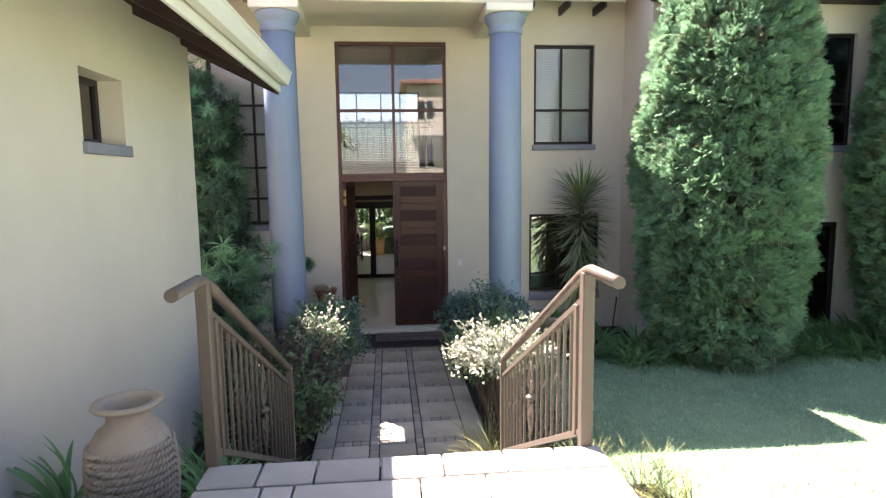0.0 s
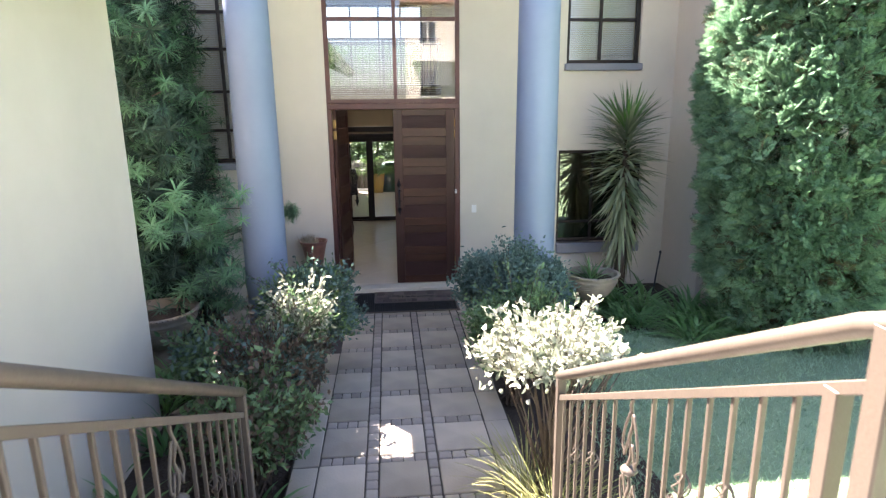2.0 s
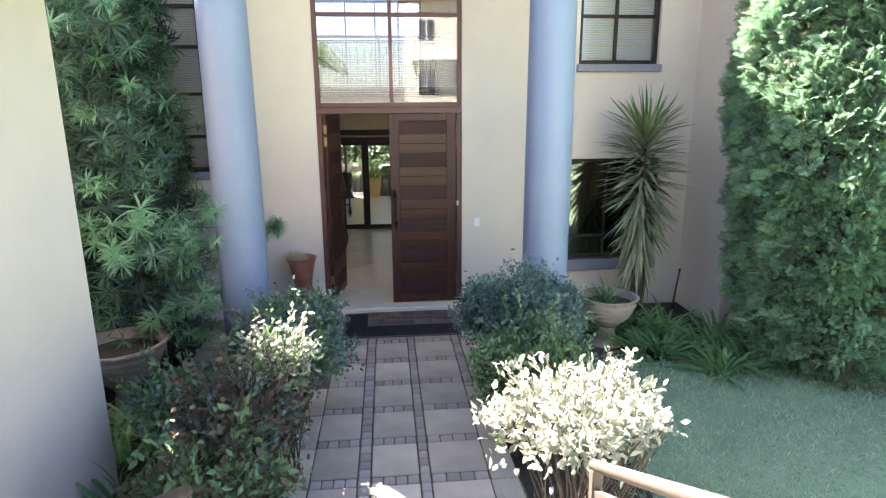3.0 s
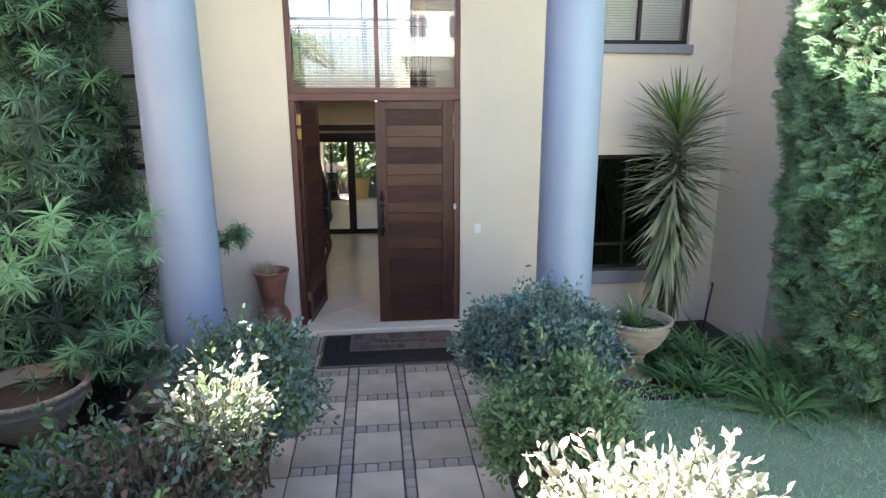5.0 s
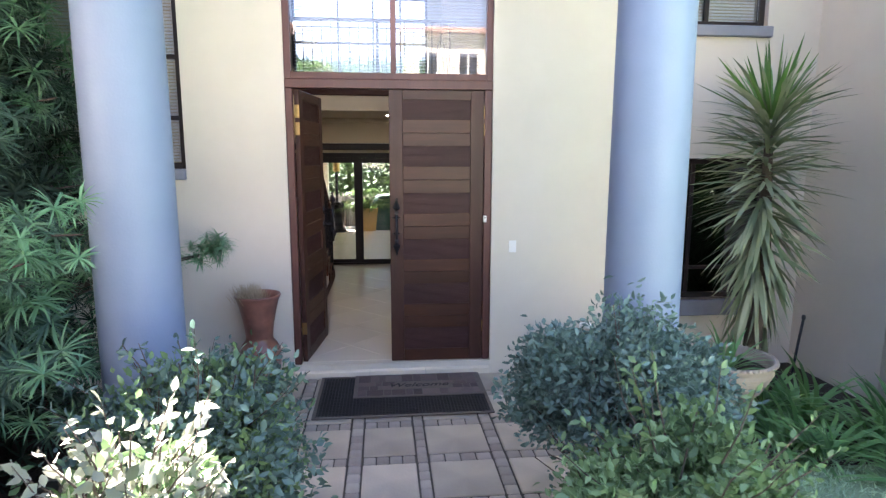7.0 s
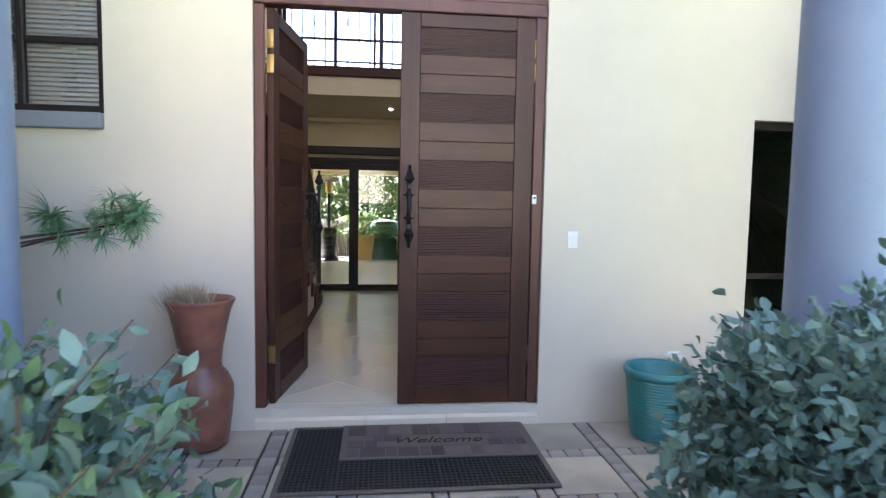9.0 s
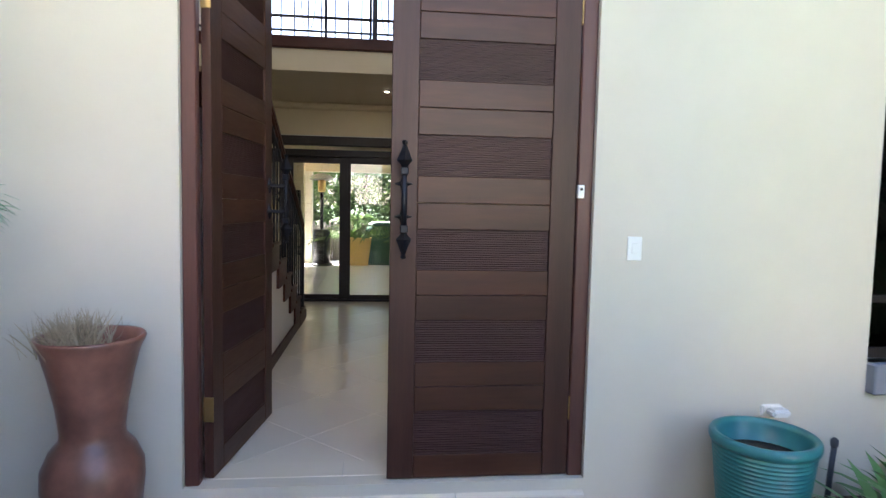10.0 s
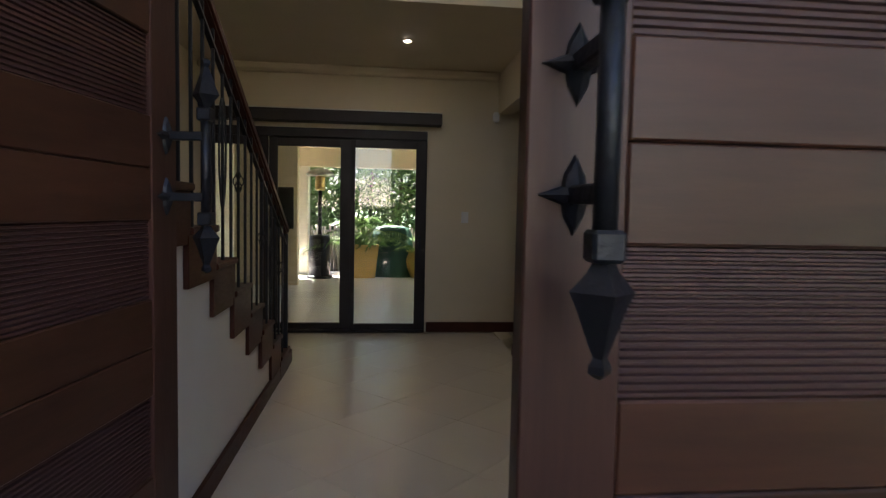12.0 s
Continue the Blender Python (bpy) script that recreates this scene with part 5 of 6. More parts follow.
# ---- door mats ----
def rubber_mat():
    x0, x1, y0, y1 = -0.557, 0.985, 9.375, 10.30
    root = thing("rubber_mat", (0.2, 9.7, 0), "large black perforated rubber mat on the paving", "door mat")
    part("backing", box(x0, x1, y0, y1, 0.006, 0.012, 0.002), RUBBER, root)
    bm = bmesh.new()
    for a, b, c, d in ((x0, x1, y0, y0 + 0.03), (x0, x1, y1 - 0.03, y1), (x0, x0 + 0.03, y0 + 0.03, y1 - 0.03), (x1 - 0.03, x1, y0 + 0.03, y1 - 0.03)):
        box(a, b, c, d, 0.006, 0.02, 0.002, bm)
    part("border", bm, MATTAUPE, root, "dusty rubber border")
    bm = bmesh.new()
    nx, ny = 52, 26
    for i in range(nx):
        x = x0 + 0.03 + (x1 - x0 - 0.06) * (i + 0.5) / nx
        w = 0.006 if i % 10 else 0.012
        box(x - w / 2, x + w / 2, y0 + 0.03, y1 - 0.03, 0.012, 0.021, 0, bm)
    for j in range(ny):
        y = y0 + 0.03 + (y1 - y0 - 0.06) * (j + 0.5) / ny
        box(x0 + 0.03, x1 - 0.03, y - 0.003, y + 0.003, 0.012, 0.0205, 0, bm)
    g = part("grid", bm, RUBBER, root)
    g["kind"] = "stuff"
    root.matrix_basis = TILT_M @ root.matrix_basis


rubber_mat()


def welcome_mat():
    x0, x1, y0, y1 = -0.233, 0.965, 9.755, 10.29
    z = 0.022
    root = thing("welcome_mat", (0.36, 9.94, z), "brown welcome mat with stone-block print on the rubber mat", "door mat")
    part("backing", box(x0, x1, y0, y1, z, z + 0.008, 0.003), MATTAUPE, root)
    rng = random.Random(8)
    bm = bmesh.new()
    xa, xb, ya, yb = x0 + 0.035, x1 - 0.035, y0 + 0.03, y1 - 0.03
    rows = [(ya, ya + 0.12), (ya + 0.13, ya + 0.215), (ya + 0.225, ya + 0.31), (ya + 0.32, yb)]
    for r, (c, d) in enumerate(rows):
        x = xa
        while x < xb - 0.03:
            w = min(rng.uniform(0.06, 0.16), xb - x)
            inside = 0.10 < (x + w / 2) < 0.62 and r in (1, 2)
            if not inside:
                box(x + 0.004, x + w - 0.004, c, d, z + 0.008, z + 0.0105, 0.001, bm)
            x += w
    part("stone_print", bm, MATPATCH, root, "printed stone blocks")
    part("panel", box(0.085, 0.64, ya + 0.135, ya + 0.305, z + 0.008, z + 0.0095, 0.001), MATBROWN, root)
    fc = bpy.data.curves.new("lettering", "FONT")
    fc.body, fc.size, fc.shear, fc.extrude, fc.align_x, fc.align_y = "Welcome", 0.125, 0.35, 0.001, "CENTER", "CENTER"
    fc.materials.append(DARK)
    t = new("lettering", fc)
    t.parent = root
    t.matrix_parent_inverse = root.matrix_basis.inverted()
    t.matrix_basis = Matrix.Translation((0.362, ya + 0.22, z + 0.011)) @ Matrix.Diagonal((1.15, 1, 1, 1))
    root.matrix_basis = TILT_M @ root.matrix_basis
    t["label"] = "dark italic lettering reading Welcome"


welcome_mat()

# ---- planting ----
shrub("dark_shrub", (1.40, 7.68, 0.82), (0.68, 0.52, 0.62), 24000, 0.043, [LEAF_DARK, LEAF_DARK], 11, "dense dark-leaved shrub beside the portico column", low=-0.6, shoots=0)
shrub("green_shrub", (1.24, 6.72, 0.70), (0.54, 0.52, 0.52), 16000, 0.046, [LEAF_MID, LEAF_MID], 12, "leafy green shrub at the path edge")
# the next two shrubs have the sun's glare put into their pale leaves
shrub("pale_shrub", (1.13, 5.24, 1.10), (0.54, 0.44, 0.32), 2700, 0.06, [LEAF_PALE, LEAF_PALE], 13, "pale-leaved shrub in full sun by the railing", low=-0.45, twigs=45, shoots=22)
shrub("sunlit_shrub", (-0.80, 6.58, 0.96), (0.29, 0.34, 0.30), 1500, 0.058, [LEAF_PALE, LEAF_MID], 14, "loose pale-leaved shrub catching a patch of sun", twigs=60, low=-0.5, shoots=20)
shrub("bronze_shrub", (-1.02, 6.22, 0.66), (0.50, 0.52, 0.46), 4200, 0.052, [LEAF_REDDISH, LEAF_DARK], 18, "twiggy half-bare shrub with bronze-tinged leaves", twigs=260, low=-0.3)
shrub("dark_shrub", (-0.80, 7.32, 0.80), (0.53, 0.54, 0.56), 15000, 0.045, [LEAF_DARK, LEAF_MID], 15, "dark glossy shrub at the path edge near the column")
shrub("mixed_shrub", (-1.05, 5.55, 0.56), (0.50, 0.50, 0.42), 6000, 0.06, [LEAF_MID, LEAF_REDDISH], 16, "loose green shrub in the bed below the garage wall", twigs=90)
shrub("low_shrub", (-1.52, 6.75, 0.48), (0.48, 0.48, 0.46), 7500, 0.062, [LEAF_MID, LEAF_DARK], 17, "low green shrub beside the stone urn")


def cypress(x, y, seed, label, scale=1.0, clumps=1900):
    """Fans of flat sprays in clumps that stand out and nod, round a brown inside darkened for shade."""
    root = thing("cypress_tree", (x, y, 0), label, "tree", "cypress trees")
    rng = np.random.RandomState(seed)
    part("trunk", tube([(x, y, -0.1), (x + 0.03, y, 2.5), (x, y, 5.8)], [0.12, 0.08, 0.02], 10), BARK, root)
    zs = np.array([0.25, 0.6, 1.5, 2.8, 4.2, 5.4, 6.3, 6.9])
    rs = np.array([0.80, 0.98, 1.12, 1.21, 1.14, 0.86, 0.45, 0.04]) * scale

    def skin(n):
        z = rng.rand(n * 2) * 6.65 + 0.25
        z = z[rng.rand(n * 2) < np.interp(z, zs, rs) / 1.24 + 0.1][:n]
        a = rng.rand(len(z)) * 2 * math.pi
        lump = np.array([1 + 0.13 * noise.noise(Vector((2.1 * math.cos(t), 2.1 * math.sin(t), h * 1.5 + seed))) + 0.10 * noise.noise(Vector((5 * math.cos(t), 5 * math.sin(t), h * 4 + seed))) for t, h in zip(a, z)])
        return z, a, np.interp(z, zs, rs) * lump

    z, a, r = skin(clumps)
    P, A = [], []
    for h, t, q in zip(z, a, r):
        out = np.array([math.cos(t), math.sin(t), 0.45 + 0.25 * rng.normal()])
        foot = np.array([x + (q - 0.17) * math.cos(t), y + (q - 0.17) * math.sin(t), h - 0.06])
        reach = rng.uniform(0.0, 0.14)
        for _ in range(14):
            d = out + rng.normal(size=3) * 0.55
            d /= np.linalg.norm(d)
            P.append(foot + d * (0.03 + reach))
            A.append(d)
    scatter("crown", *SPRAY_T, P, A, 0.14 * (0.7 + 0.6 * rng.rand(len(P))), LEAF_CYPRESS, root, kind="stuff")
    z, a, r = skin(8000)
    r = r * (0.84 + 0.14 * rng.rand(len(z)))
    P = np.stack([x + r * np.cos(a), y + r * np.sin(a), z], 1)
    A = np.stack([np.cos(a), np.sin(a), np.full(len(z), 0.3)], 1) + rng.normal(size=(len(z), 3)) * 0.45
    scatter("under_crown", *SPRAY_T, P, A, 0.15 * (0.7 + 0.6 * rng.rand(len(z))), LEAF_CYPRESS, root, kind="stuff")
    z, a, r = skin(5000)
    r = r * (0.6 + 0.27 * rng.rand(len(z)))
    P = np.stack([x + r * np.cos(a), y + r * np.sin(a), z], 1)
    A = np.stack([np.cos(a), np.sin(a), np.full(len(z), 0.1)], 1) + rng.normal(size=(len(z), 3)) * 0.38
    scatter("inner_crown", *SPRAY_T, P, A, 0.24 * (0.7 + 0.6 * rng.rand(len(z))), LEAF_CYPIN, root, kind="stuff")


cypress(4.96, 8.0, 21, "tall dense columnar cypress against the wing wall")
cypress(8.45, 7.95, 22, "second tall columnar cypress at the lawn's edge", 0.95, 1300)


def yellowwood():
    """Tiers of long branches, each shoot ending in an umbrella of narrow leaves."""
    x, y = -3.0, 8.95
    root = thing("yellowwood_tree", (x, y, -0.1), "young yellowwood tree with drooping rosettes of narrow leaves", "tree")
    rng = np.random.RandomState(31)
    bm = bmesh.new()
    tube([(x, y, -0.15), (x + 0.05, y, 1.6), (x - 0.03, y - 0.05, 3.0), (x, y, 4.5)], [0.07, 0.055, 0.04, 0.015], 9, bm)
    ends = []
    for i in range(92):
        z = 0.45 + 4.1 * (i / 92)
        a = i * 2.399 + rng.normal() * 0.25
        r = np.interp(z, [0.4, 1.3, 2.0, 3.2, 4.6], [0.95, 1.15, 1.0, 0.85, 0.3]) * (0.72 + 0.4 * rng.rand())
        ends.append(Vector((x + r * math.cos(a), y + r * math.sin(a), z)))
    ends += [Vector(c) for c in ((-1.60, 8.12, 1.74), (-1.80, 7.95, 1.62), (-2.1, 7.85, 1.80), (-1.95, 8.15, 1.45), (-2.35, 7.9, 1.5), (-1.85, 8.1, 0.95), (-2.2, 8.0, 0.8),
                                 (-1.28, 9.66, 1.40), (-1.44, 9.62, 1.36), (-1.60, 9.62, 1.33), (-2.25, 8.2, 2.3), (-2.35, 8.25, 3.0), (-2.5, 8.1, 3.6))]
    young, old = ([], []), ([], [])
    for c in ends:
        start = Vector((x, y, max(0.2, c.z - 0.35 - 0.3 * rng.rand())))
        mid = start.lerp(c, 0.55) + Vector((0, 0, 0.10))
        tube([start, mid, c], [0.018, 0.011, 0.005], 5, bm)
        slim = c.x > -1.7 and c.y > 9
        for k in range(12 if slim else 19):
            back = rng.rand() ** 1.6 * (0.02 if slim else 0.62)
            w = 0.075 if slim else 0.17
            p = c.lerp(start, back) + Vector((rng.normal() * w, rng.normal() * w, rng.normal() * w * 0.55 + 0.05))
            if p.y > FACE - 0.28 or (p.z > 1.95 and p.x > -2.12) or math.hypot(p.x + 1.435, p.y - 8.4) < 0.32:
                continue
            d = (p - Vector((x, y, p.z))).normalized()
            ax = d * 0.5 + Vector((0, 0, 0.9)) + Vector(rng.normal(size=3)) * 0.22
            host = young if slim or (back < 0.2 and rng.rand() < 0.7) else old
            host[0].append(p)
            host[1].append(ax)
    part("branch_tangle", bm, BARK, root)["kind"] = "stuff"
    for nm, (P, A), mt, lb in (("crown", old, LEAF_PODO, ""), ("young_crown", young, LEAF_PODO_NEW, "fresh lighter green rosettes")):
        scatter(nm, *ROSETTE_T, P, A, np.where(np.array(P)[:, 0] > -1.75, 0.13, 0.175) * (0.75 + 0.5 * rng.rand(len(P))), mt, root, kind="stuff", label=lb)
    # near-black rosettes fill the core, so the crown's inner shade is coloured in
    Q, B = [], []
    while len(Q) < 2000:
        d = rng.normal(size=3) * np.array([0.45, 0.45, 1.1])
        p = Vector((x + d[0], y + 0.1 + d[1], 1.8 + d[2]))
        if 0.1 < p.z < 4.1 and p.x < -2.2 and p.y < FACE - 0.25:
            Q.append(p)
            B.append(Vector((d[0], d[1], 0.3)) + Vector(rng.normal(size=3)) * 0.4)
    scatter("inner_crown", *ROSETTE_T, Q, B, 0.19 * (0.7 + 0.6 * rng.rand(len(Q))), LEAF_SHADE, root, kind="stuff")


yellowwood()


def yucca():
    x, y = 3.30, 9.45
    root = thing("yucca", (x, y, 0.0), "tall yucca with spiky head and hanging old leaves", "yucca")
    part("trunk", tube([(x, y, -0.08), (x + 0.03, y - 0.02, 1.2), (x, y, 2.45)], [0.09, 0.07, 0.03], 10), BARK, root)
    rng = np.random.RandomState(41)
    P, A, S = [], [], []
    for i in range(540):
        s = rng.rand() ** 0.62
        z = 0.72 + 1.86 * s
        a = i * 2.399
        el = -1.25 + 2.05 * s ** 1.4 + rng.normal() * 0.2
        P.append((x + 0.05 * math.cos(a), y + 0.05 * math.sin(a), z))
        A.append((math.cos(a) * math.cos(el), math.sin(a) * math.cos(el), math.sin(el)))
        S.append(0.44 + 0.2 * rng.rand())
    scatter("old_leaves", *ribbon(1.0, 0.085, 0.16, 4), P, A, np.array(S), LEAF_YUCCA, root, kind="stuff", twist=0.12)
    P, A, S = [], [], []
    for i in range(34):
        a = i * 2.399
        el = 0.45 + 1.05 * rng.rand()
        P.append((x + 0.03 * math.cos(a), y + 0.03 * math.sin(a), 2.48))
        A.append((math.cos(a) * math.cos(el), math.sin(a) * math.cos(el), math.sin(el)))
        S.append(0.50 + 0.2 * rng.rand())
    scatter("young_leaves", *ribbon(1.0, 0.07, 0.03, 4), P, A, np.array(S), LEAF_YUCCA_NEW, root, kind="stuff", twist=0.12, label="fresh upright green leaves")


yucca()


def strap_clump(x, y, z, n, length, seed, label, mat=LEAF_STRAP, width=0.085, spread=1.0, group="strap-leaved clumps", droop=0.55, name="strap_plant"):
    rng = np.random.RandomState(seed)
    root = thing(name, (x, y, z), label, "plant", group)
    P, A, S = [], [], []
    for i in range(n):
        a = i * 2.399 + rng.normal() * 0.2
        el = 0.55 + 0.85 * rng.rand()
        P.append((x + 0.07 * spread * math.cos(a) * rng.rand(), y + 0.07 * spread * math.sin(a) * rng.rand(), z - 0.02))
        A.append((math.cos(a) * math.cos(el), math.sin(a) * math.cos(el), math.sin(el)))
        S.append(length * (0.7 + 0.5 * rng.rand()))
    scatter("leaves", *ribbon(1.0, width, droop, 5), P, A, np.array(S), mat, root, kind="stuff", twist=0.08)


_r = random.Random(5)
for i in range(40):
    cx = 2.8 + 0.145 * i + _r.uniform(-0.08, 0.08)
    cy = (7.95 if i % 2 else 8.5) + _r.uniform(-0.15, 0.2) + (0.35 if cx < 3.5 else 0)
    strap_clump(cx, cy, 0.02, 56, 0.50 if i % 2 else 0.60, 100 + i, "clump of glossy green strap leaves in the house bed")
for i, (cx, cy) in enumerate(((2.28, 9.72), (2.62, 9.95), (2.45, 9.5), (2.2, 9.45))):
    strap_clump(cx, cy, 0.0, 40, 0.5, 140 + i, "clump of green strap leaves beside the teal pot", width=0.13)
strap_clump(2.66, 8.80, 0.56, 60, 0.36, 150, "green strap-leaved plant growing in the stone urn", droop=0.35)
for i, (cx, cy) in enumerate(((-1.0, 5.05), (-1.45, 4.6), (-1.9, 5.2), (-1.95, 6.2), (-1.2, 4.1), (-1.75, 3.9), (-1.15, 7.9), (-1.6, 7.7), (-2.05, 7.25), (-2.4, 7.2), (-2.75, 7.3), (-2.3, 7.45), (-2.2, 6.95), (-1.95, 3.2), (-1.2, 3.55))):
    strap_clump(cx, cy, ground_height(cx, cy), 30, 0.46, 160 + i, "dark green strap leaves in the shaded bed")
for i, (cx, cy) in enumerate(((0.98, 5.25), (1.08, 4.85), (1.22, 4.35), (1.25, 3.8), (1.25, 3.1), (1.22, 2.25), (1.34, 1.95), (1.2, 1.6), (1.42, 2.3), (1.5, 1.6))):
    strap_clump(cx, cy, max(0.0, ground_height(cx, cy)), 130, 0.6 if cy > 4.5 else 0.28, 180 + i, "tuft of yellow-green ornamental grass beside the steps", LEAF_TUFT, 0.016, 1.4, "ornamental grass tufts", 0.35, "grass_tuft")


def lawn_grass():
    rng = np.random.RandomState(51)
    n = 90000
    x = 1.75 + 8.0 * rng.rand(n) ** 1.3
    y = 1.5 + 6.9 * rng.rand(n)
    z = np.array([ground_height(a, b) + 0.03 * noise.noise(Vector((a * 1.1, b * 1.1, 0))) for a, b in zip(x, y)])
    A = rng.normal(size=(n, 3)) * 0.9 + np.array([0, 0, 0.9])
    ob = scatter("lawn_grass", [(-0.09, 0, 0), (0.09, 0, 0), (0.02, 1, 0.25)], [(0, 1, 2)], np.stack([x, y, z - 0.005], 1), A, 0.035 + 0.035 * rng.rand(n), LEAF_GRASS)
    tagged(ob, "short mown green lawn blades", "grass", kind="stuff")


lawn_grass()

# ---- what lies behind the walk ----
def neighbour_house():
    root = thing("neighbour_house", (4, -18, 0), "cream two-storey house across the drive", "house")
    w = part("wall", box(1.4, 9.0, -22, -17, 0, 8.6), PLASTER, root)
    part("roof", box(1.0, 9.4, -22.4, -16.6, 8.6, 8.9, 0.05), ROOFTILE, root)
    for x0, z0, z1 in ((2.0, 6.4, 7.7), (4.2, 6.4, 7.7), (6.6, 6.4, 7.7), (2.0, 3.4, 5.0), (4.6, 3.4, 5.0)):
        wdw = part("window", box(x0, x0 + 1.1, -17, -16.96, z0, z1), TRIM_WHITE, root)
        part("pane", box(x0 + 0.08, x0 + 0.5, -16.96, -16.955, z0 + 0.08, z1 - 0.08), GLASS_DARK, wdw)
        part("pane", box(x0 + 0.6, x0 + 1.02, -16.96, -16.955, z0 + 0.08, z1 - 0.08), GLASS_DARK, wdw)
    b = part("balcony", box(1.6, 6.0, -17, -16.0, 5.4, 5.55), TRIM_WHITE, root)
    for i in range(22):
        part("baluster", box(1.65 + 0.2 * i, 1.71 + 0.2 * i, -16.08, -16.02, 5.55, 6.2), TRIM_WHITE, b)
    part("balcony_rail", box(1.6, 6.0, -16.1, -16.0, 6.2, 6.28), TRIM_WHITE, b)


neighbour_house()
wall("wall_boundary", "y", -12.0, 0.25, -12, 14, 0.0, 3.1, [], PLASTER, "cream plastered boundary wall behind the drive")

# ---- pieces of paving, steps and floors ----
_pieces = {}


def piece(name, x0, x1, y0, y1, z0, z1, mat, parent, bevel=0.006, jitter=0.0, turn=0.0):
    w, d, h = round(x1 - x0, 3), round(y1 - y0, 3), round(z1 - z0, 3)
    key = (w, d, h, mat.name)
    if key not in _pieces:
        me = bpy.data.meshes.new(name)
        bm = box(-w / 2, w / 2, -d / 2, d / 2, -h, 0, bevel)
        bm.to_mesh(me)
        bm.free()
        me.materials.append(mat)
        _pieces[key] = me
    ob = new(name, _pieces[key])
    ob.parent = parent
    ob.location = ((x0 + x1) / 2, (y0 + y1) / 2, z1 + random.uniform(-jitter, jitter))
    ob.rotation_euler = (random.uniform(-jitter, jitter) * 1.5, random.uniform(-jitter, jitter) * 1.5, turn + random.uniform(-jitter, jitter) * 3)
    return ob


pavement = tagged(obj_from("pavement", box(-2.3, 2.42, 8.62, 10.345, -0.12, -0.012), JOINT), "sandstone paving with brown cobble strips", "paving", kind="structure")
path_bed = tagged(obj_from("path", box(-0.82, 1.07, 4.83, 8.619, -0.12, -0.012), JOINT), "garden path of sandstone slabs and cobble strips", "path", kind="structure")
TILES = [(-2.27, -1.805), (-1.685, -1.255), (-1.135, -0.715), (-0.592, -0.225), (-0.108, 0.272), (0.372, 0.83), (0.945, 1.36), (1.475, 1.9), (2.015, 2.4)]
STRIPS = [(-1.795, -1.695), (-1.245, -1.145), (-0.703, -0.603), (-0.215, -0.118), (0.283, 0.362), (0.841, 0.934), (1.371, 1.464), (1.911, 2.004)]
PITCH, ROW0 = 0.572, 6.35
for k in range(-3, 7):
    ya = ROW0 + PITCH * k
    for i, (xa, xb) in enumerate(TILES):
        near = 3 <= i <= 5
        if not near and ya < (8.0 if xa > 0 else 8.6):
            continue
        host = pavement if ya > 8.6 else path_bed
        lo, hi = max(ya, 4.85), min(ya + 0.108, 10.33)
        if hi - lo > 0.03 and ya + 0.05 > 4.85:
            n = 4
            for q in range(n):
                w = (xb - xa) / n
                piece("cobble", xa + q * w + 0.004, xa + (q + 1) * w - 0.004, lo + 0.003, hi - 0.003, -0.05, -0.003, COBBLE, host, 0.007, 0.0025)
        lo, hi = max(ya + 0.118, 4.85), min(ya + PITCH - 0.01, 10.33)
        if hi - lo > 0.05:
            piece("paving_slab", xa, xb, lo, hi, -0.05, 0.0, STONE, host, 0.006, 0.002)
    for xa, xb in ((-0.81, -0.603), (0.842, 1.06)):
        lo, hi = max(ya, 4.85), min(ya + PITCH - 0.008, 8.05)
        if hi - lo > 0.05:
            piece("border_slab", xa, xb, lo, hi, -0.05, -0.004, STONE, path_bed, 0.006, 0.003)
    for i, (xa, xb) in enumerate(STRIPS):
        near = 3 <= i <= 4
        if not near and ya < (8.0 if xa > 0 else 8.6):
            continue
        host = pavement if ya > 8.6 else path_bed
        for q in range(5):
            lo = ya + q * PITCH / 5
            hi = min(lo + PITCH / 5, 10.342)
            if 4.85 < lo and hi - lo > 0.03:
                piece("cobble", xa + 0.003, xb - 0.003, lo + 0.004, hi - 0.004, -0.05, -0.003, COBBLE, host, 0.007, 0.0025)

pavement.matrix_basis = TILT_M

landing_bed = bpy.data.objects["landing"]
rows = [(LY - 0.20, LY + 0.015), (LY - 0.52, LY - 0.21), (LY - 0.72, LY - 0.53), (LY - 1.1, LY - 0.73), (LY - 1.35, LY - 1.11), (LY - 1.8, LY - 1.36), (LY - 2.2, LY - 1.81), (LY - 2.7, LY - 2.21), (LY - 3.2, LY - 2.71), (LY - 3.8, LY - 3.21)]
rg = random.Random(12)
for r, (ya, yb) in enumerate(rows):
    x = -0.85
    while x < 1.06:
        w = rg.choice((0.2, 0.26, 0.3)) if r == 0 else rg.choice((0.14, 0.42, 0.56, 0.3))
        xe = min(x + w, 1.07)
        if 1.07 - xe < 0.1:
            xe = 1.07
        piece("flagstone", x + 0.005, xe - 0.005, ya + 0.005, yb - 0.005, LZ - 0.045, LZ, LANDSTONE, landing_bed, 0.007, 0.002)
        x = xe
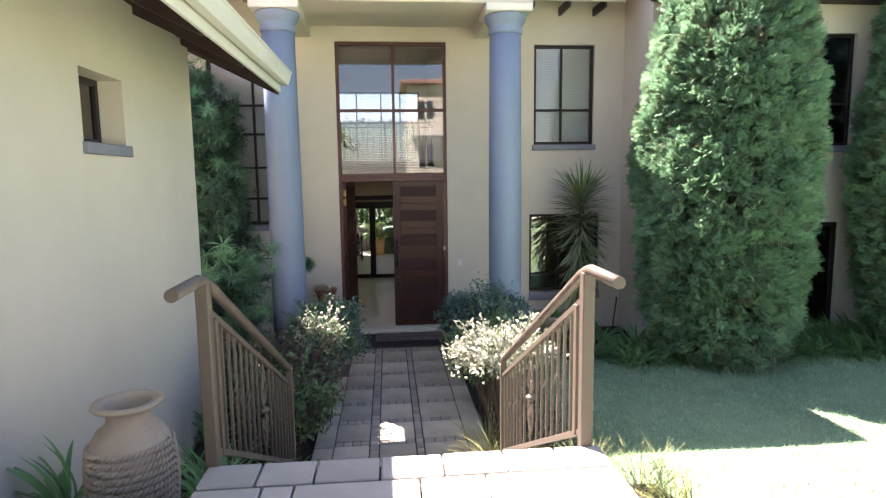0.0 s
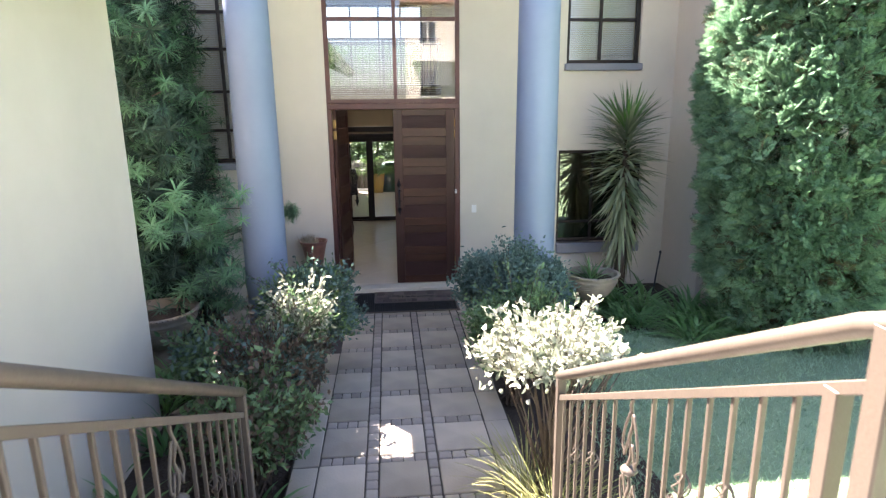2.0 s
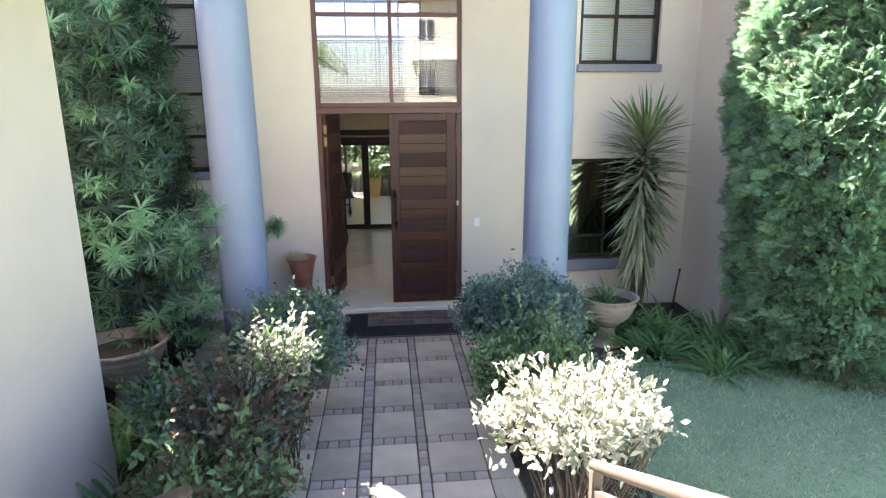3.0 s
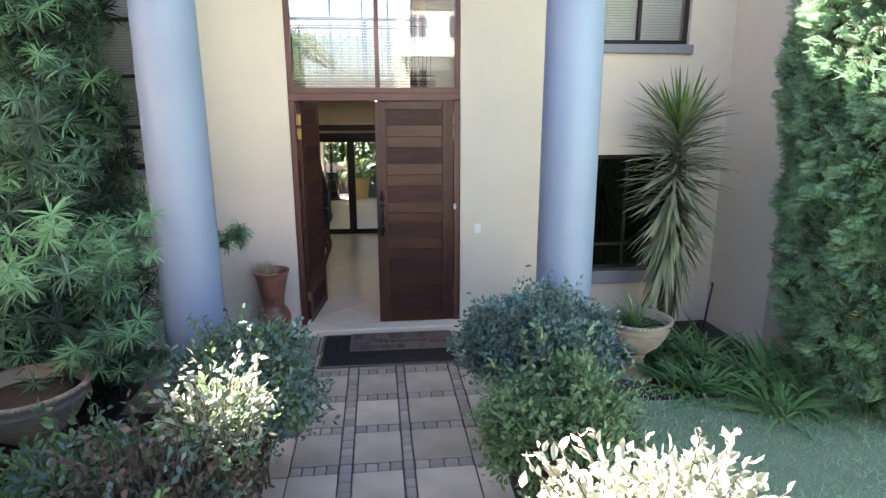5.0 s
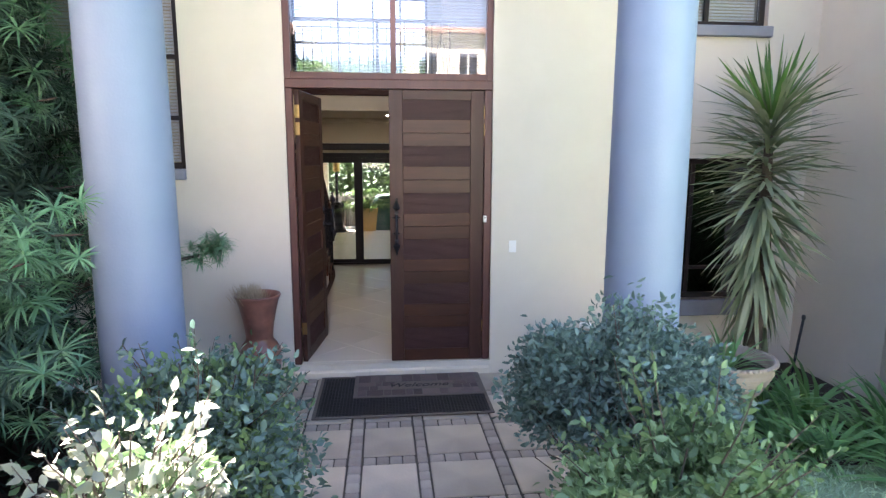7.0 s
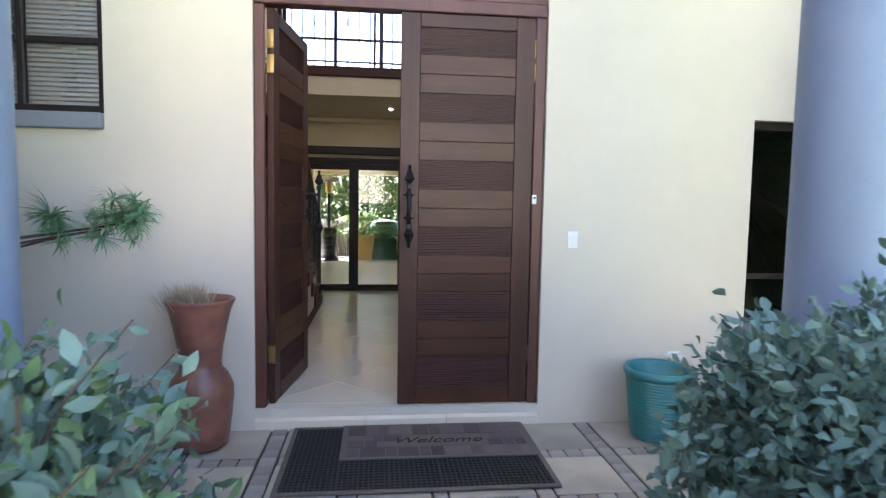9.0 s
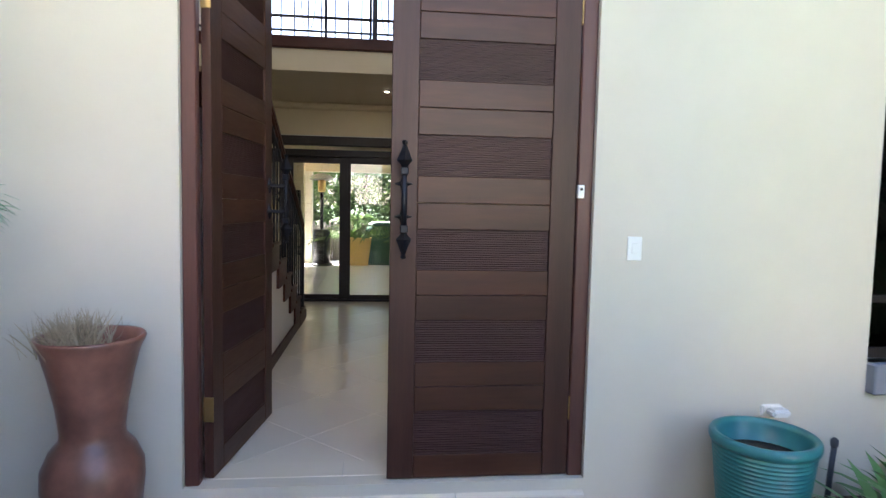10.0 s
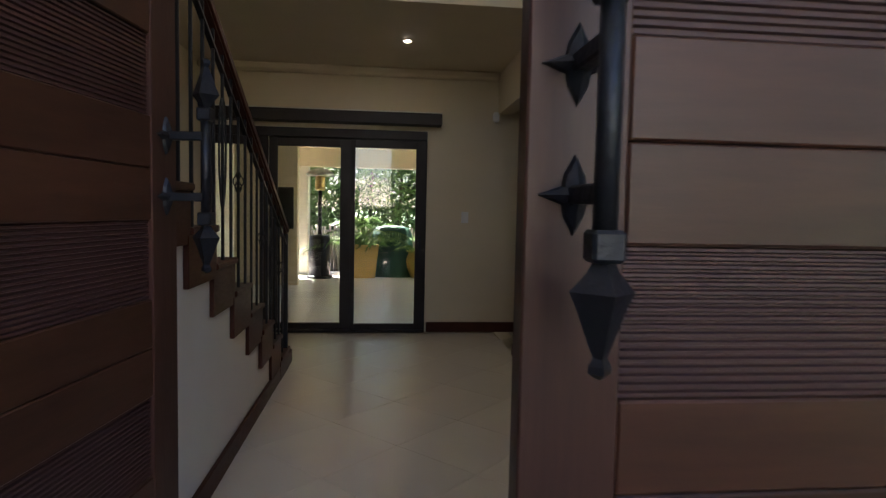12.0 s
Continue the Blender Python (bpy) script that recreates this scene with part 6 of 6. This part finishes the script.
for k, bed in enumerate([o for o in bpy.data.objects if o.name.startswith("garden_step")]):
    zt = LZ - STEP_R * (k + 1)
    y0 = LY - 0.02 + STEP_T * k
    x = -0.84
    while x < 1.05:
        xe = min(x + rg.choice((0.19, 0.24, 0.27, 0.33)), 1.06)
        if 1.06 - xe < 0.1:
            xe = 1.06
        piece("step_stone", x + 0.004, xe - 0.004, y0 + 0.02, y0 + STEP_T + 0.014, zt - 0.04, zt, LANDSTONE, bed, 0.007, 0.0015)
        x = xe

step_bed = bpy.data.objects["doorstep"]
for xa, xb in ((-0.822, -0.095), (-0.09, 0.458), (0.463, 1.106)):
    bm = bmesh.new()
    prof = [(10.325, -0.03), (10.325, 0.055), (10.331, 0.061), (10.45, 0.133), (10.61, 0.136), (10.61, -0.03)]
    a = [bm.verts.new((xa, y, z)) for y, z in prof]
    b = [bm.verts.new((xb, y, z)) for y, z in prof]
    for k in range(len(prof)):
        bm.faces.new((a[k], b[k], b[(k + 1) % len(prof)], a[(k + 1) % len(prof)]))
    bm.faces.new(a[::-1])
    bm.faces.new(b)
    bmesh.ops.recalc_face_normals(bm, faces=bm.faces[:])
    obj_from("doorstep_tile", bm, FLOORTILE, step_bed)

floor_bed = bpy.data.objects["floor_slab"]
TS = 0.53
u = Vector((math.cos(math.pi / 4), math.sin(math.pi / 4), 0))
v = Vector((-u.y, u.x, 0))
origin = Vector((-0.32, 12.45, 0))
for i in range(-8, 14):
    for j in range(-8, 14):
        c = origin + u * (TS * (i + 0.5)) + v * (TS * (j + 0.5))
        if -1.15 < c.x < 2.6 and 10.68 < c.y < 15.5:
            piece("floor_tile", c.x - TS / 2 + 0.001, c.x + TS / 2 - 0.001, c.y - TS / 2 + 0.001, c.y + TS / 2 - 0.001, FLOOR - 0.012, FLOOR, FLOORTILE, floor_bed, 0.0015, 0.0, math.pi / 4)

slab("hall_threshold", -0.79, 1.15, 10.615, 11.1, 0.0, FLOOR - 0.003, FLOORTILE, "cream tiles just inside the front door", "floor")
patio_bed = bpy.data.objects["patio_floor"]
for i in range(14):
    for j in range(13):
        xa, ya = -3.6 + 0.45 * i, 16.0 + 0.45 * j
        piece("patio_tile", xa + 0.001, xa + 0.449, ya + 0.001, ya + 0.449, FLOOR - 0.03, FLOOR, PATIOTILE, patio_bed, 0.002)
